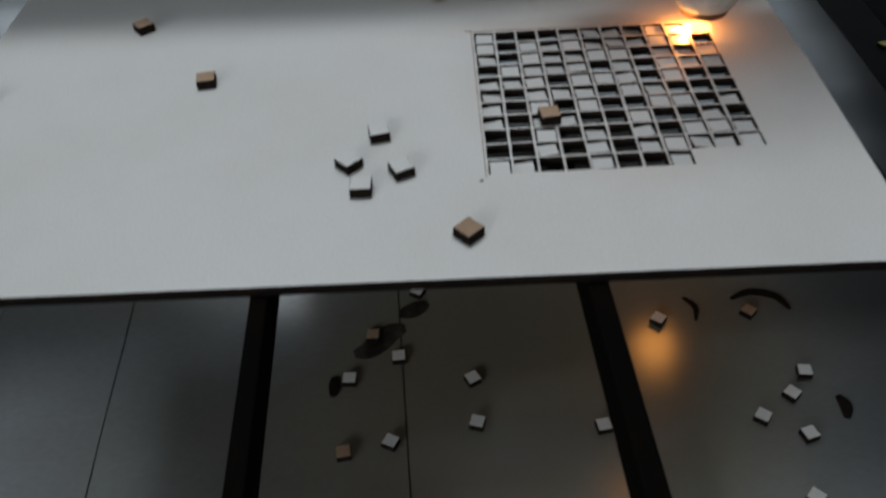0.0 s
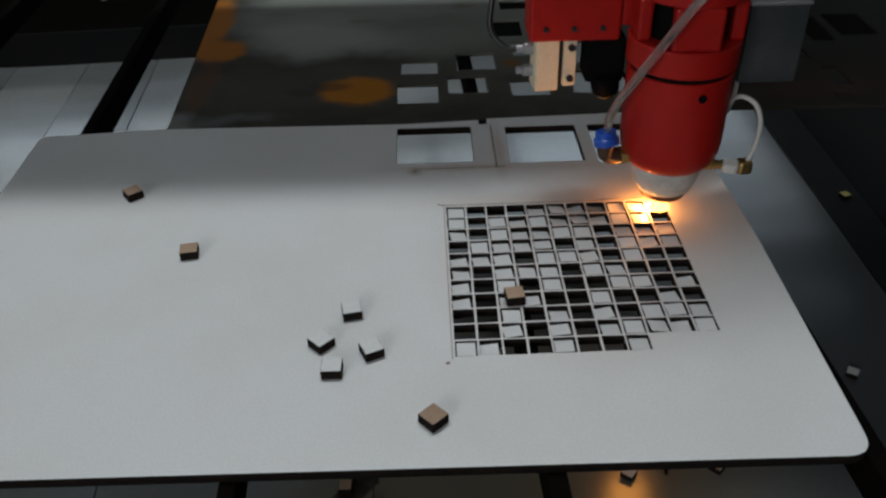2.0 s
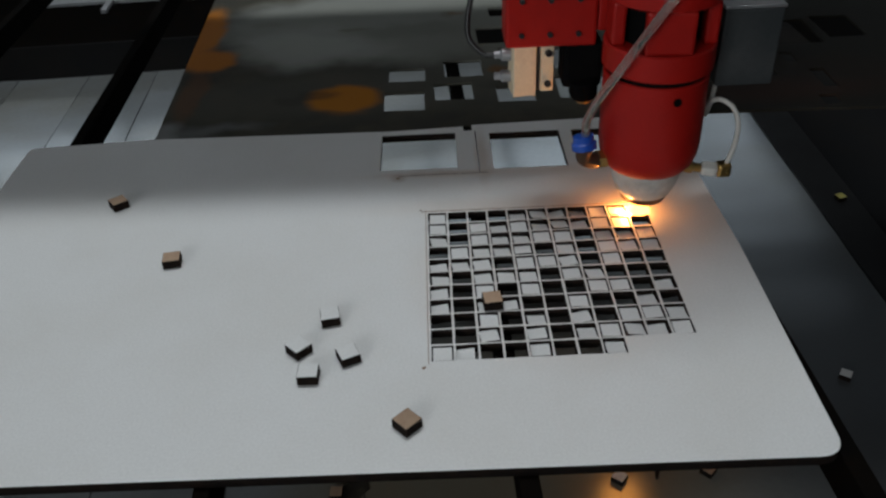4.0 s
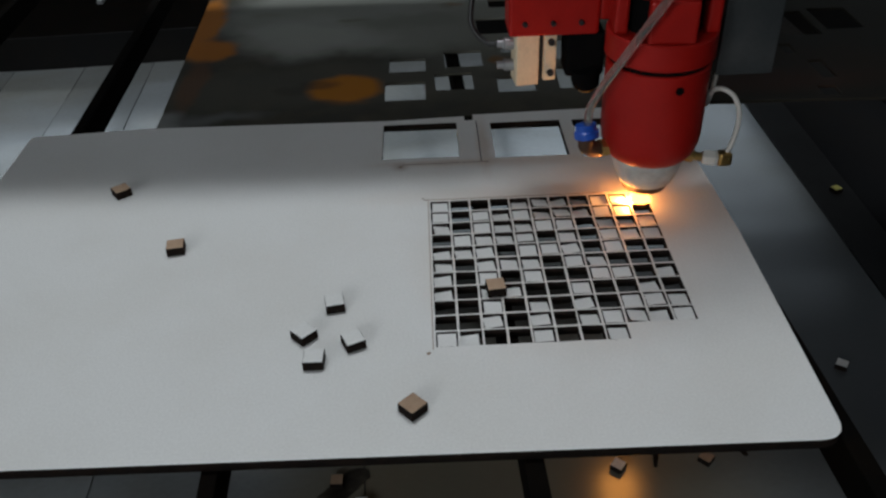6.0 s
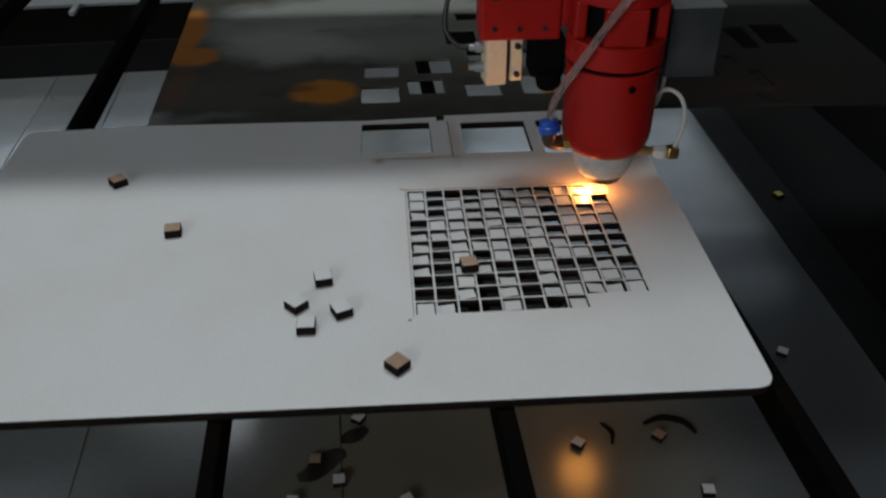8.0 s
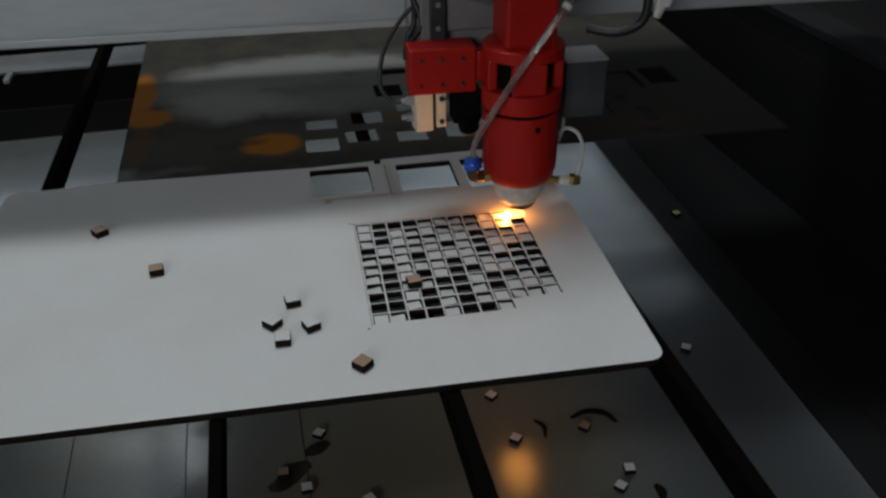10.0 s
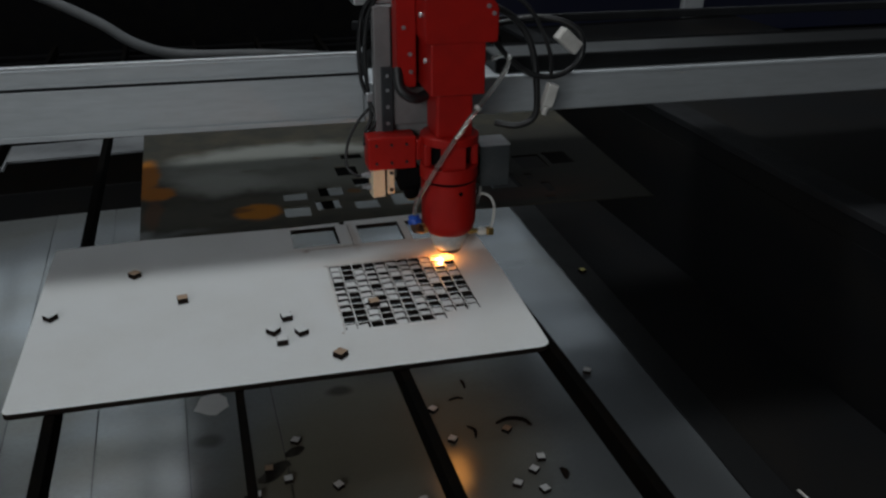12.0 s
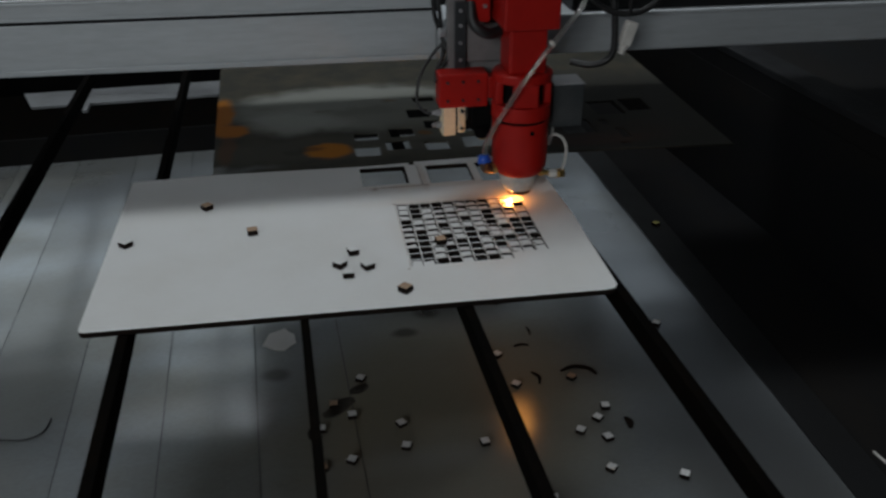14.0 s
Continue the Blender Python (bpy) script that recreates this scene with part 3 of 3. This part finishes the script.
def scraps():
    """Dark curled scraps and smears on the tray."""
    def ribbon(points, w, name, label, material=CHAR, h=0.0012):
        bm = bmesh.new()
        line = catmull([(*p, 0) for p in points], 6)
        low, high = [], []
        for i, p in enumerate(line):
            way = (line[min(i + 1, len(line) - 1)] - line[max(i - 1, 0)]).normalized()
            s = Vector((-way.y, way.x, 0)) * w / 2 * (0.35 + 0.65 * math.sin(math.pi * (i + 0.5) / len(line)))
            low.append((bm.verts.new(p - s), bm.verts.new(p + s)))
            high.append((bm.verts.new(p - s + Vector((0, 0, h))), bm.verts.new(p + s + Vector((0, 0, h)))))
        for a, b, c, d in zip(low, low[1:], high, high[1:]):
            bm.faces.new((c[0], d[0], d[1], c[1]))
            bm.faces.new((a[0], a[1], b[1], b[0]))
            bm.faces.new((a[0], b[0], d[0], c[0]))
            bm.faces.new((a[1], c[1], d[1], b[1]))
        bm.faces.new((low[0][0], high[0][0], high[0][1], low[0][1]))
        bm.faces.new((low[-1][0], low[-1][1], high[-1][1], high[-1][0]))
        bmesh.ops.recalc_face_normals(bm, faces=bm.faces[:])
        ob = part(name, bm, material)
        ob.location.z = TRAY + 0.0002
        tagged(ob, label, "scrap", "scraps in the tray")

    lab = "dark curled offcut lying on the metal tray"
    ribbon([(0.228, 0.166), (0.248, 0.173), (0.268, 0.166), (0.276, 0.150)], 0.008, "curled_scrap", lab)
    ribbon([(0.186, 0.170), (0.194, 0.158), (0.191, 0.142)], 0.005, "curled_scrap", lab)
    ribbon([(0.176, 0.236), (0.188, 0.240), (0.198, 0.236)], 0.004, "curled_scrap", lab)
    ribbon([(0.283, 0.054), (0.286, 0.044), (0.283, 0.032)], 0.010, "burnt_scrap", "black burnt sliver lying on the metal tray")
    ribbon([(-0.126, 0.098), (-0.125, 0.088), (-0.126, 0.078)], 0.010, "burnt_scrap", "black burnt sliver lying on the metal tray")
    ribbon([(-0.110, 0.122), (-0.096, 0.128), (-0.078, 0.146), (-0.066, 0.150)], 0.022, "oily_smear", "dark oily smear on the metal tray", OIL, 0.0004)
    ribbon([(-0.072, 0.166), (-0.058, 0.172), (-0.046, 0.180)], 0.018, "oily_smear", "dark oily smear on the metal tray", OIL, 0.0004)
    ribbon([(0.166, 0.364), (0.176, 0.357), (0.184, 0.361)], 0.004, "curled_scrap", lab)
    ribbon([(0.207, 0.284), (0.2085, 0.274), (0.208, 0.262)], 0.0035, "curled_scrap", lab)
    wire = part("thin_wire", tube([(-0.560, 0.150, 0), (-0.502, 0.1384, 0), (-0.4819, 0.1391, 0), (-0.4676, 0.1508, 0), (-0.4645, 0.1763, 0)], 0.0010, 8), RUBBER, smooth=True)
    wire.location.z = TRAY + 0.0008
    tagged(wire, "thin dark curved wire lying on the metal tray", "wire")
    rnd = random.Random(4)
    bm = bmesh.new()
    vs = [bm.verts.new((0.028 * rnd.uniform(0.7, 1.1) * math.cos(a * 0.449), 0.030 * rnd.uniform(0.7, 1.1) * math.sin(a * 0.449), 0)) for a in range(14)]
    f = bm.faces.new(vs)
    up = bmesh.ops.extrude_face_region(bm, geom=[f])["geom"]
    for v in up:
        if isinstance(v, bmesh.types.BMVert):
            v.co.z += 0.0006
    bmesh.ops.recalc_face_normals(bm, faces=bm.faces[:])
    ob = part("white_residue", bm, WHITE)
    ob.location = (-0.167, 0.312, TRAY + 0.0002)
    tagged(ob, "thin pale patch of residue stuck to the tray", "residue")
    rod = part("thin_rod", tube([(0.5655, -0.06, 0), (0.572, -0.10, 0.0), (0.582, -0.15, 0.0), (0.606, -0.25, 0.0)], 0.0018, 8), WHITEPLASTIC, smooth=True)
    rod.location.z = TRAY + 0.0001
    tagged(rod, "thin pale rod lying beside the tray's rim", "rod")


scraps()


# ---- the laser head ----
def screw(parent, where, turn, r=0.003):
    ob = part("screw", lathe([(r, 0), (r, 0.0022), (r * 0.8, 0.003), (r * 0.4, 0.003), (r * 0.35, 0.0015)], 14), ALU, parent, smooth=True)
    ob.matrix_local = pose(*where, *turn)
    return ob


def laser_head():
    head = thing("laser_cutter", (HX, HY, 0), "red laser cutting head with pale nozzle cone, air hose and cables", "laser cutter")
    nz = part("nozzle", lathe([(0.0176, 0.0166), (0.0186, 0.0178), (0.0202, 0.0212), (0.0224, 0.0275), (0.0236, 0.0335), (0.0240, 0.0370), (0.0240, 0.046)], 48), NOZZLE, head, "pale matt metal nozzle cone", True)
    part("tip", lathe([(0.0022, 0.0100), (0.0128, 0.0103), (0.0150, 0.0112), (0.0174, 0.0166)], 36), COPPER, nz, "sooty copper tip", True)
    # lower tube with drawn-in foot and groove
    part("lens_tube", lathe([(0.0242, 0.0375), (0.0266, 0.0384), (0.0302, 0.0430), (0.0322, 0.0490), (0.0330, 0.0560), (0.0330, 0.1040), (0.0322, 0.1050)], 64), RED, head, smooth=True)
    part("groove_ring", lathe([(0.0312, 0.1051), (0.0312, 0.1082)], 64), BLACK, head, smooth=True)
    part("collar", lathe([(0.0332, 0.1083), (0.0345, 0.1095), (0.0345, 0.1245), (0.0335, 0.1255)], 64), RED, head, smooth=True)
    hs = part("set_screw_hole", lathe([(0.0026, 0), (0.0026, 0.0012), (0.0014, 0.0012)], 14), BLACK, head)
    hs.matrix_local = pose(0.006, -0.0322, 0.096, 90, 0, 8)
    # cage between collar and flange: posts with dark windows between
    part("cage_core", lathe([(0.0225, 0.1256), (0.0225, 0.152)], 32), BLACK, head, smooth=True)
    for a in (-4, 86, 176, 266):
        bm = box(-0.0145, 0.0145, -0.0320, -0.0235, 0.1256, 0.152, 0.002)
        p = part("cage_post", bm, RED, head)
        p.matrix_local = pose(0, 0, 0, 0, 0, a)
    part("flange", lathe([(0.0335, 0.1521), (0.0345, 0.1530), (0.0345, 0.1615), (0.0325, 0.1630)], 64), RED, head, smooth=True)
    part("neck", box(-0.0215, 0.0215, -0.024, 0.024, 0.1631, 0.214, 0.003), RED, head, "square red column")
    lower = part("lower_housing", box(-0.030, 0.032, -0.034, 0.040, 0.2141, 0.272, 0.002), RED, head)
    # upper housing with one cut corner
    bm = bmesh.new()
    shape = [(-0.035, 0.2721), (0.045, 0.2721), (0.045, 0.309), (0.024, 0.338), (-0.035, 0.338)]
    front = [bm.verts.new((x, -0.036, z)) for x, z in shape]
    back = [bm.verts.new((x, 0.045, z)) for x, z in shape]
    bm.faces.new(front)
    bm.faces.new(back[::-1])
    for i in range(5):
        j = (i + 1) % 5
        bm.faces.new((front[j], front[i], back[i], back[j]))
    bmesh.ops.recalc_face_normals(bm, faces=bm.faces[:])
    bmesh.ops.bevel(bm, geom=bm.edges[:], offset=0.0015, segments=2, affect="EDGES")
    upper = part("mirror_housing", bm, RED, head)
    for y, z in ((-0.012, 0.300), (-0.012, 0.25)):
        screw(head, (-0.0352 if z > 0.272 else -0.0302, y, z), (0, -90, 0))
    # recessed block beside it, cut off aslant below
    bm = bmesh.new()
    shape = [(-0.0575, 0.226), (-0.0470, 0.214), (-0.0355, 0.214), (-0.0355, 0.331), (-0.0520, 0.331), (-0.0575, 0.322)]
    near = [bm.verts.new((x, 0.015, z)) for x, z in shape]
    far = [bm.verts.new((x, 0.0445, z)) for x, z in shape]
    bm.faces.new(near)
    bm.faces.new(far[::-1])
    for i in range(6):
        j = (i + 1) % 6
        bm.faces.new((near[j], near[i], far[i], far[j]))
    bmesh.ops.recalc_face_normals(bm, faces=bm.faces[:])
    bmesh.ops.bevel(bm, geom=bm.edges[:], offset=0.0014, segments=2, affect="EDGES")
    part("side_block", bm, RED, head, "recessed red side block")
    for x, z in ((-0.042, 0.232), (-0.043, 0.252), (-0.050, 0.282), (-0.042, 0.316)):
        screw(head, (x, 0.0148, z), (90, 0, 0), 0.0024)
    part("boot", tube([(-0.057, 0.020, 0.236), (-0.056, 0.012, 0.216), (-0.047, 0.008, 0.206), (-0.036, 0.010, 0.202), (-0.024, 0.016, 0.204)], 0.0062, 14), RUBBER, head, "black rubber boot", True)
    for x, z in ((0.033, 0.319), (0.039, 0.311)):
        screw(head, (x, -0.0362, z - 0.008), (90, 0, 0), 0.0024)
    # connectors and plugs on the top
    for x, y, z, t in ((-0.012, 0.0, 0.3385, 20), (0.006, 0.006, 0.3385, -15)):
        p = part("top_plug", box(-0.007, 0.007, -0.006, 0.006, 0, 0.018, 0.002), CREAM, head, "cream plug")
        p.matrix_local = pose(x, y, z, 12, 0, t)
    p = part("top_plug", box(-0.006, 0.006, -0.006, 0.006, -0.001, 0.014, 0.002), CREAM, head, "cream plug")
    p.matrix_local = pose(0.0345, -0.02, 0.3245, 0, 35, 10)
    part("mirror_knob", lathe([(0.009, 0.3381), (0.010, 0.340), (0.010, 0.348), (0.008, 0.35)], 24, pose(-0.022, -0.018, 0)), BLACK, head, smooth=True)
    part("hose_socket", lathe([(0.006, 0.3381), (0.006, 0.37), (0.0045, 0.375)], 20, pose(-0.030, 0.026, 0)), ALU, head, smooth=True)

    # height follower on the left: red bracket, slide block, dark sensor barrel
    arm = part("follower_bracket", box(-0.094, -0.036, 0.016, 0.045, 0.115, 0.155, 0.002), RED, head, "red bracket block")
    part("bracket_arm", box(-0.0359, -0.020, 0.018, 0.034, 0.1235, 0.150, 0.002), RED, head)
    for x in (-0.084, -0.066, -0.048):
        for z in (0.124, 0.146):
            screw(arm, (x, 0.0158, z), (90, 0, 0), 0.0017).data.materials[0] = DARKSTEEL
    turned = pose(-0.075, 0.033, 0, 0, 0, 6)
    part("slide_block", box(-0.0145, 0.0010, -0.010, 0.008, 0.0785, 0.1149, 0.001, m=turned), SPARK_CREAM, head, "cream slide block")
    part("slide_rail", box(0.0012, 0.0042, -0.006, 0.008, 0.0805, 0.1149, 0.0008, m=turned), DARKSTEEL, head)
    part("slide_plate", box(0.0044, 0.0130, -0.009, 0.008, 0.0805, 0.1149, 0.001, m=turned), SPARK_CREAM, head, "cream plate")
    for z in (0.0865, 0.108):
        p = turned @ Vector((0.0087, -0.0092, z))
        screw(head, tuple(p), (90, 0, 6), 0.0022).data.materials[0] = DARKSTEEL
    part("sensor_box", box(-0.0560, -0.0300, 0.020, 0.043, 0.0840, 0.1149, 0.003), BLACK, head, "black sensor box")
    barrel = part("sensor_barrel", lathe([(0.0078, 0), (0.0092, 0.0015), (0.0096, 0.006), (0.0096, 0.016)], 32, pose(-0.0400, 0.027, 0.0760, 16, -10, 0)), BLACK, head, "black sensor barrel", True)
    part("barrel_ring", lathe([(0.0044, -0.0030), (0.0066, -0.0024), (0.0070, 0.0), (0.0070, 0.0012)], 24, pose(-0.0400, 0.027, 0.0760, 16, -10, 0)), BRASS, barrel, "brass ring", True)
    for z in (0.090, 0.105):
        p = part("cable_gland", lathe([(0.004, 0), (0.004, 0.006), (0.0026, 0.007), (0.0026, 0.011)], 14), ALU, head, smooth=True)
        p.matrix_local = pose(-0.0892, 0.032, z, 0, -90, 0)

    # mounting plate and slotted bar up to the gantry's carriage
    part("mounting_plate", box(-0.079, -0.0585, 0.046, 0.054, 0.150, 0.300, 0.0015), MIDGREY, head, "grey upright mounting plate")
    bar = part("slotted_bar", box(-0.0715, -0.0580, 0.0405, 0.0459, 0.150, 0.232, 0.001), DARKSTEEL, head, "black slotted bar")
    for z in (0.165, 0.185, 0.205, 0.222):
        p = part("slot", lathe([(0.0022, 0), (0.0022, 0.0008), (0.001, 0.0008)], 12), ALU, bar)
        p.matrix_local = pose(-0.0648, 0.0404, z, 90, 0, 0)
    part("carriage_plate", box(-0.078, 0.034, 0.0545, 0.066, 0.120, 0.300, 0.002), MIDGREY, head)
    part("back_shell", box(-0.057, 0.036, 0.0465, 0.0542, 0.160, 0.205, 0.002), MIDGREY, head)
    part("carriage_block", box(-0.06, 0.03, 0.0662, 0.0825, 0.150, 0.225, 0.003), DARKSTEEL, head)
    part("top_plate", box(-0.098, -0.045, 0.060, 0.10, 0.3001, 0.312, 0.002), ALU, head, "pale metal plate on top of the carriage")
    part("post_support", box(-0.036, 0.045, 0.0452, 0.0544, 0.2055, 0.30, 0.001), BLACK, head)

    # grey box at the right
    part("control_box", box(0.040, 0.077, 0.004, 0.040, 0.088, 0.139, 0.0015), BOXGREY, head, "grey metal box")
    part("box_lid", box(0.0395, 0.0775, 0.0035, 0.0405, 0.1391, 0.1412, 0.0006), ALU, head)
    part("box_arm", box(0.0320, 0.0398, 0.010, 0.034, 0.100, 0.122, 0.001), DARKSTEEL, head)

    # blue air fitting with hose
    fit = part("air_fitting", lathe([(0.0082, 0.0), (0.0082, 0.004), (0.0068, 0.005), (0.0068, 0.009), (0.005, 0.0095)], 24), BLUE, head, "blue push-in air fitting", True)
    fit.matrix_local = pose(-0.0445, -0.012, 0.0560, -12, -8, 0)
    part("elbow", tube([(-0.0445, -0.0115, 0.0565), (-0.0442, -0.0105, 0.049), (-0.0395, -0.009, 0.0455), (-0.033, -0.007, 0.0445)], 0.0055, 14), COPPER, head, "dark brass elbow", True)
    part("elbow_nut", lathe([(0.0058, 0), (0.0066, 0.001), (0.0066, 0.006), (0.0058, 0.007)], 6, pose(-0.035, -0.0075, 0.0450, 0, 90, 12)), BRASS, head, "brass nut")
    part("air_hose", tube([(-0.0445, -0.013, 0.064), (-0.045, -0.016, 0.078), (-0.040, -0.026, 0.098), (-0.028, -0.036, 0.125), (-0.010, -0.041, 0.157),
                           (0.015, -0.041, 0.192), (0.036, -0.036, 0.215), (0.057, -0.022, 0.233), (0.073, 0.006, 0.243), (0.080, 0.040, 0.240), (0.076, 0.080, 0.226)], 0.0027, 14, 12), CLEAR, head, "clear plastic air hose", True)
    band = part("hose_band", lathe([(0.0042, 0), (0.0042, 0.004)], 14), WHITEPLASTIC, head)
    band.matrix_local = pose(0.021, -0.0397, 0.199, 0, 42, 10)

    # sensor lead at the right of the nozzle
    part("lead_socket", lathe([(0.0032, 0), (0.0046, 0.001), (0.0046, 0.006), (0.003, 0.007), (0.003, 0.012)], 14, pose(0.0235, -0.006, 0.0365, 0, 97, -10)), BRASS, head, "brass socket", True)
    part("lead_plug", lathe([(0.0045, 0), (0.0055, 0.002), (0.0055, 0.008), (0.0045, 0.010)], 6, pose(0.0355, -0.008, 0.035, 0, 95, -10)), NOZZLE, head, "silvery hex plug")
    part("lead_corner", box(0.0450, 0.0545, -0.0145, -0.0055, 0.0300, 0.0395, 0.002), BRASS, head)
    part("sensor_lead", tube([(0.0515, -0.010, 0.039), (0.0545, -0.010, 0.052), (0.0555, -0.008, 0.066), (0.0515, -0.004, 0.077), (0.044, 0.002, 0.080),
                              (0.039, 0.008, 0.074), (0.0395, 0.012, 0.064), (0.043, 0.014, 0.073), (0.045, 0.016, 0.088), (0.046, 0.0155, 0.092)], 0.0016, 10), WHITEPLASTIC, head, "thin white lead", True)

    # cables at the right, with white plugs
    part("cable", tube([(0.040, 0.035, 0.300), (0.056, 0.038, 0.272), (0.076, 0.036, 0.243), (0.105, 0.032, 0.219), (0.134, 0.030, 0.213), (0.158, 0.030, 0.220),
                        (0.173, 0.031, 0.238), (0.170, 0.033, 0.262), (0.150, 0.040, 0.276), (0.118, 0.052, 0.280), (0.075, 0.062, 0.272)], 0.0036, 12), RUBBER, head, "thick black cable loop", True)
    part("cable", tube([(0.055, 0.05, 0.30), (0.085, 0.045, 0.285), (0.105, 0.04, 0.262), (0.114, 0.036, 0.235), (0.118, 0.034, 0.205), (0.119, 0.032, 0.172),
                        (0.112, 0.034, 0.158), (0.094, 0.038, 0.152), (0.072, 0.05, 0.154)], 0.0042, 12), RUBBER, head, smooth=True)
    part("cable", tube([(0.050, 0.04, 0.31), (0.075, 0.035, 0.312), (0.100, 0.03, 0.298), (0.118, 0.026, 0.270), (0.130, 0.024, 0.240), (0.133, 0.026, 0.214)], 0.0026, 10), RUBBER, head, smooth=True)
    p = part("white_plug", box(-0.016, 0.016, -0.0075, 0.0075, -0.0085, 0.0085, 0.002), WHITEPLASTIC, head, "white cable plug")
    p.matrix_local = pose(0.152, 0.026, 0.256, 0, 40, 6)
    p = part("white_plug", box(-0.007, 0.007, -0.006, 0.006, -0.017, 0.012, 0.002), WHITEPLASTIC, head, "white cable plug")
    p.matrix_local = pose(0.134, 0.028, 0.193, 0, 16, 0)
    part("plug_tail", lathe([(0.0055, 0), (0.0035, -0.012)], 12, pose(0.130, 0.028, 0.178, 0, 16, 0)), WHITEPLASTIC, head, smooth=True)
    # cables at the left
    for dx, dy in ((0, 0), (0.006, 0.004)):
        part("cable", tube([(-0.045, 0.03, 0.335), (-0.062 - dx, 0.045, 0.322), (-0.080 - dx, 0.058 + dy, 0.295), (-0.087 - dx, 0.060 + dy, 0.255), (-0.086 - dx, 0.058 + dy, 0.215),
                            (-0.0835, 0.056 + dy, 0.188), (-0.078 - dx, 0.050, 0.170), (-0.084 - dx, 0.046, 0.158), (-0.092, 0.042, 0.152), (-0.0945, 0.034, 0.142)], 0.0026, 10), RUBBER, head, smooth=True)
    part("cable_clip", box(-0.0885, -0.0795, 0.050, 0.058, 0.190, 0.200, 0.0015), ALU, head)
    part("cable", tube([(-0.1000, 0.032, 0.105), (-0.108, 0.034, 0.106), (-0.117, 0.040, 0.118), (-0.112, 0.048, 0.145), (-0.097, 0.054, 0.168), (-0.083, 0.056, 0.182)], 0.0019, 10), RUBBER, head, smooth=True)


laser_head()

sp = part("laser_spark", lathe([(0.0015, 0.0002), (0.0068, 0.0006), (0.0084, 0.0016), (0.0062, 0.0032), (0.0032, 0.0050), (0.0012, 0.0060)], 20), SPARK, smooth=True)
sp.location = (HX - 0.003, HY - 0.004, 0)
sp.visible_shadow = False
tagged(sp, "bright orange burning spot under the nozzle on the board", "spark")


# ---- the gantry ----
def gantry():
    base = thing("gantry_beam", (HX, HY + 0.088, -0.002), "pale aluminium gantry beam with a ribbed rail cover, over the bed", "gantry", turn=-1.0)
    part("beam_body", box(-1.45, 1.30, 0.0, 0.075, 0.155, 0.2045, 0.003), BEAM, base)
    part("beam_lip", box(0.085, 1.30, -0.004, -0.0002, 0.2000, 0.2045, 0.001), BEAM, base)
    part("front_panel", box(-1.45, -0.086, -0.003, -0.0002, 0.157, 0.2150, 0.001), BEAM, base)
    part("front_rib", box(-1.45, -0.086, -0.0050, -0.0031, 0.1575, 0.1640, 0.0008), BEAM, base)
    part("panel_gap", box(-1.45, -0.089, 0.0005, 0.012, 0.2047, 0.2190, 0), SHADOWGREY, base)
    cover = part("rail_cover", box(-1.45, -0.088, -0.002, 0.016, 0.2185, 0.2405, 0.002), BEAM, base)
    for z in (0.2205, 0.2378):
        part("rib", box(-1.45, -0.0885, -0.0042, -0.0021, z - 0.0016, z + 0.0016, 0.0006), BEAM, cover)
    part("cover_edge", box(-1.45, -0.0885, -0.0030, 0.0010, 0.2406, 0.2428, 0.0006), ALU, cover, "bright upper edge")
    part("end_cap", box(-0.0878, -0.0820, -0.004, 0.030, 0.214, 0.243, 0.001), DARKSTEEL, base, "dark end cap")
    part("rear_rail", box(0.085, 1.30, 0.010, 0.072, 0.2047, 0.226, 0.003), RIM, base, "dark rail on the beam")
    # added cover: deepens the beam's shadow and hides the tray behind it
    part("dust_cover", box(-1.45, 1.30, 0.076, 0.36, 0.150, 0.166, 0.003), BLACK, base, "black cover added behind the beam")
    part("cover_rail", box(-0.05, 1.30, 0.361, 0.372, 0.196, 0.210, 0.002), SHADOWGREY, base)
    part("rail_bracket", box(1.20, 1.29, 0.0725, 0.3608, 0.1665, 0.205, 0.002), BLACK, base)
    part("rail_bracket", box(0.10, 0.13, 0.0725, 0.3608, 0.1665, 0.205, 0.002), BLACK, base)
    for x in (-1.41, 1.26):
        part("gantry_foot", box(x - 0.04, x + 0.04, -0.01, 0.10, -0.0278, 0.1548, 0.004), PAINTGREY, base)
    for x in (-0.50, -0.33):
        p = part("bolt", lathe([(0.004, 0), (0.004, 0.004), (0.002, 0.005)], 12), BEAM, base)
        p.matrix_local = pose(x, 0.03, 0.1549, 180, 0, 0)


gantry()


# ---- dim things behind the machine ----
def background():
    hose = part("sagging_hose", tube([(-0.62, 1.42, 0.19), (-0.50, 1.40, 0.145), (-0.38, 1.38, 0.085), (-0.30, 1.36, 0.035), (-0.20, 1.36, 0.005), (0.0, 1.36, -0.005), (0.28, 1.36, -0.028)], 0.012, 14), HOSEGREY, smooth=True)
    tagged(hose, "grey hose sagging behind the gantry in the dark", "hose")
    panel = thing("rear_cabinet", (0, 1.75, 0), "dark navy cabinet with a grey post behind the machine", "cabinet")
    part("panel", box(-3.2, 3.2, 0.0, 0.05, FLOOR, 0.17, 0.004), BLACK, panel)
    part("blue_panel", box(0.62, 2.6, -0.012, -0.001, -0.09, 0.052, 0.004), NAVY, panel)
    part("post", box(1.325, 1.395, -0.04, -0.0125, -0.035, 0.10, 0.004), PAINTGREY, panel, "grey upright post")
    part("top_rail", box(0.62, 2.6, -0.03, -0.001, 0.056, 0.11, 0.004), SHADOWGREY, panel)
    part("lower_rail", box(1.15, 2.1, -0.03, -0.001, -0.115, -0.1, 0.004), SHADOWGREY, panel)


background()
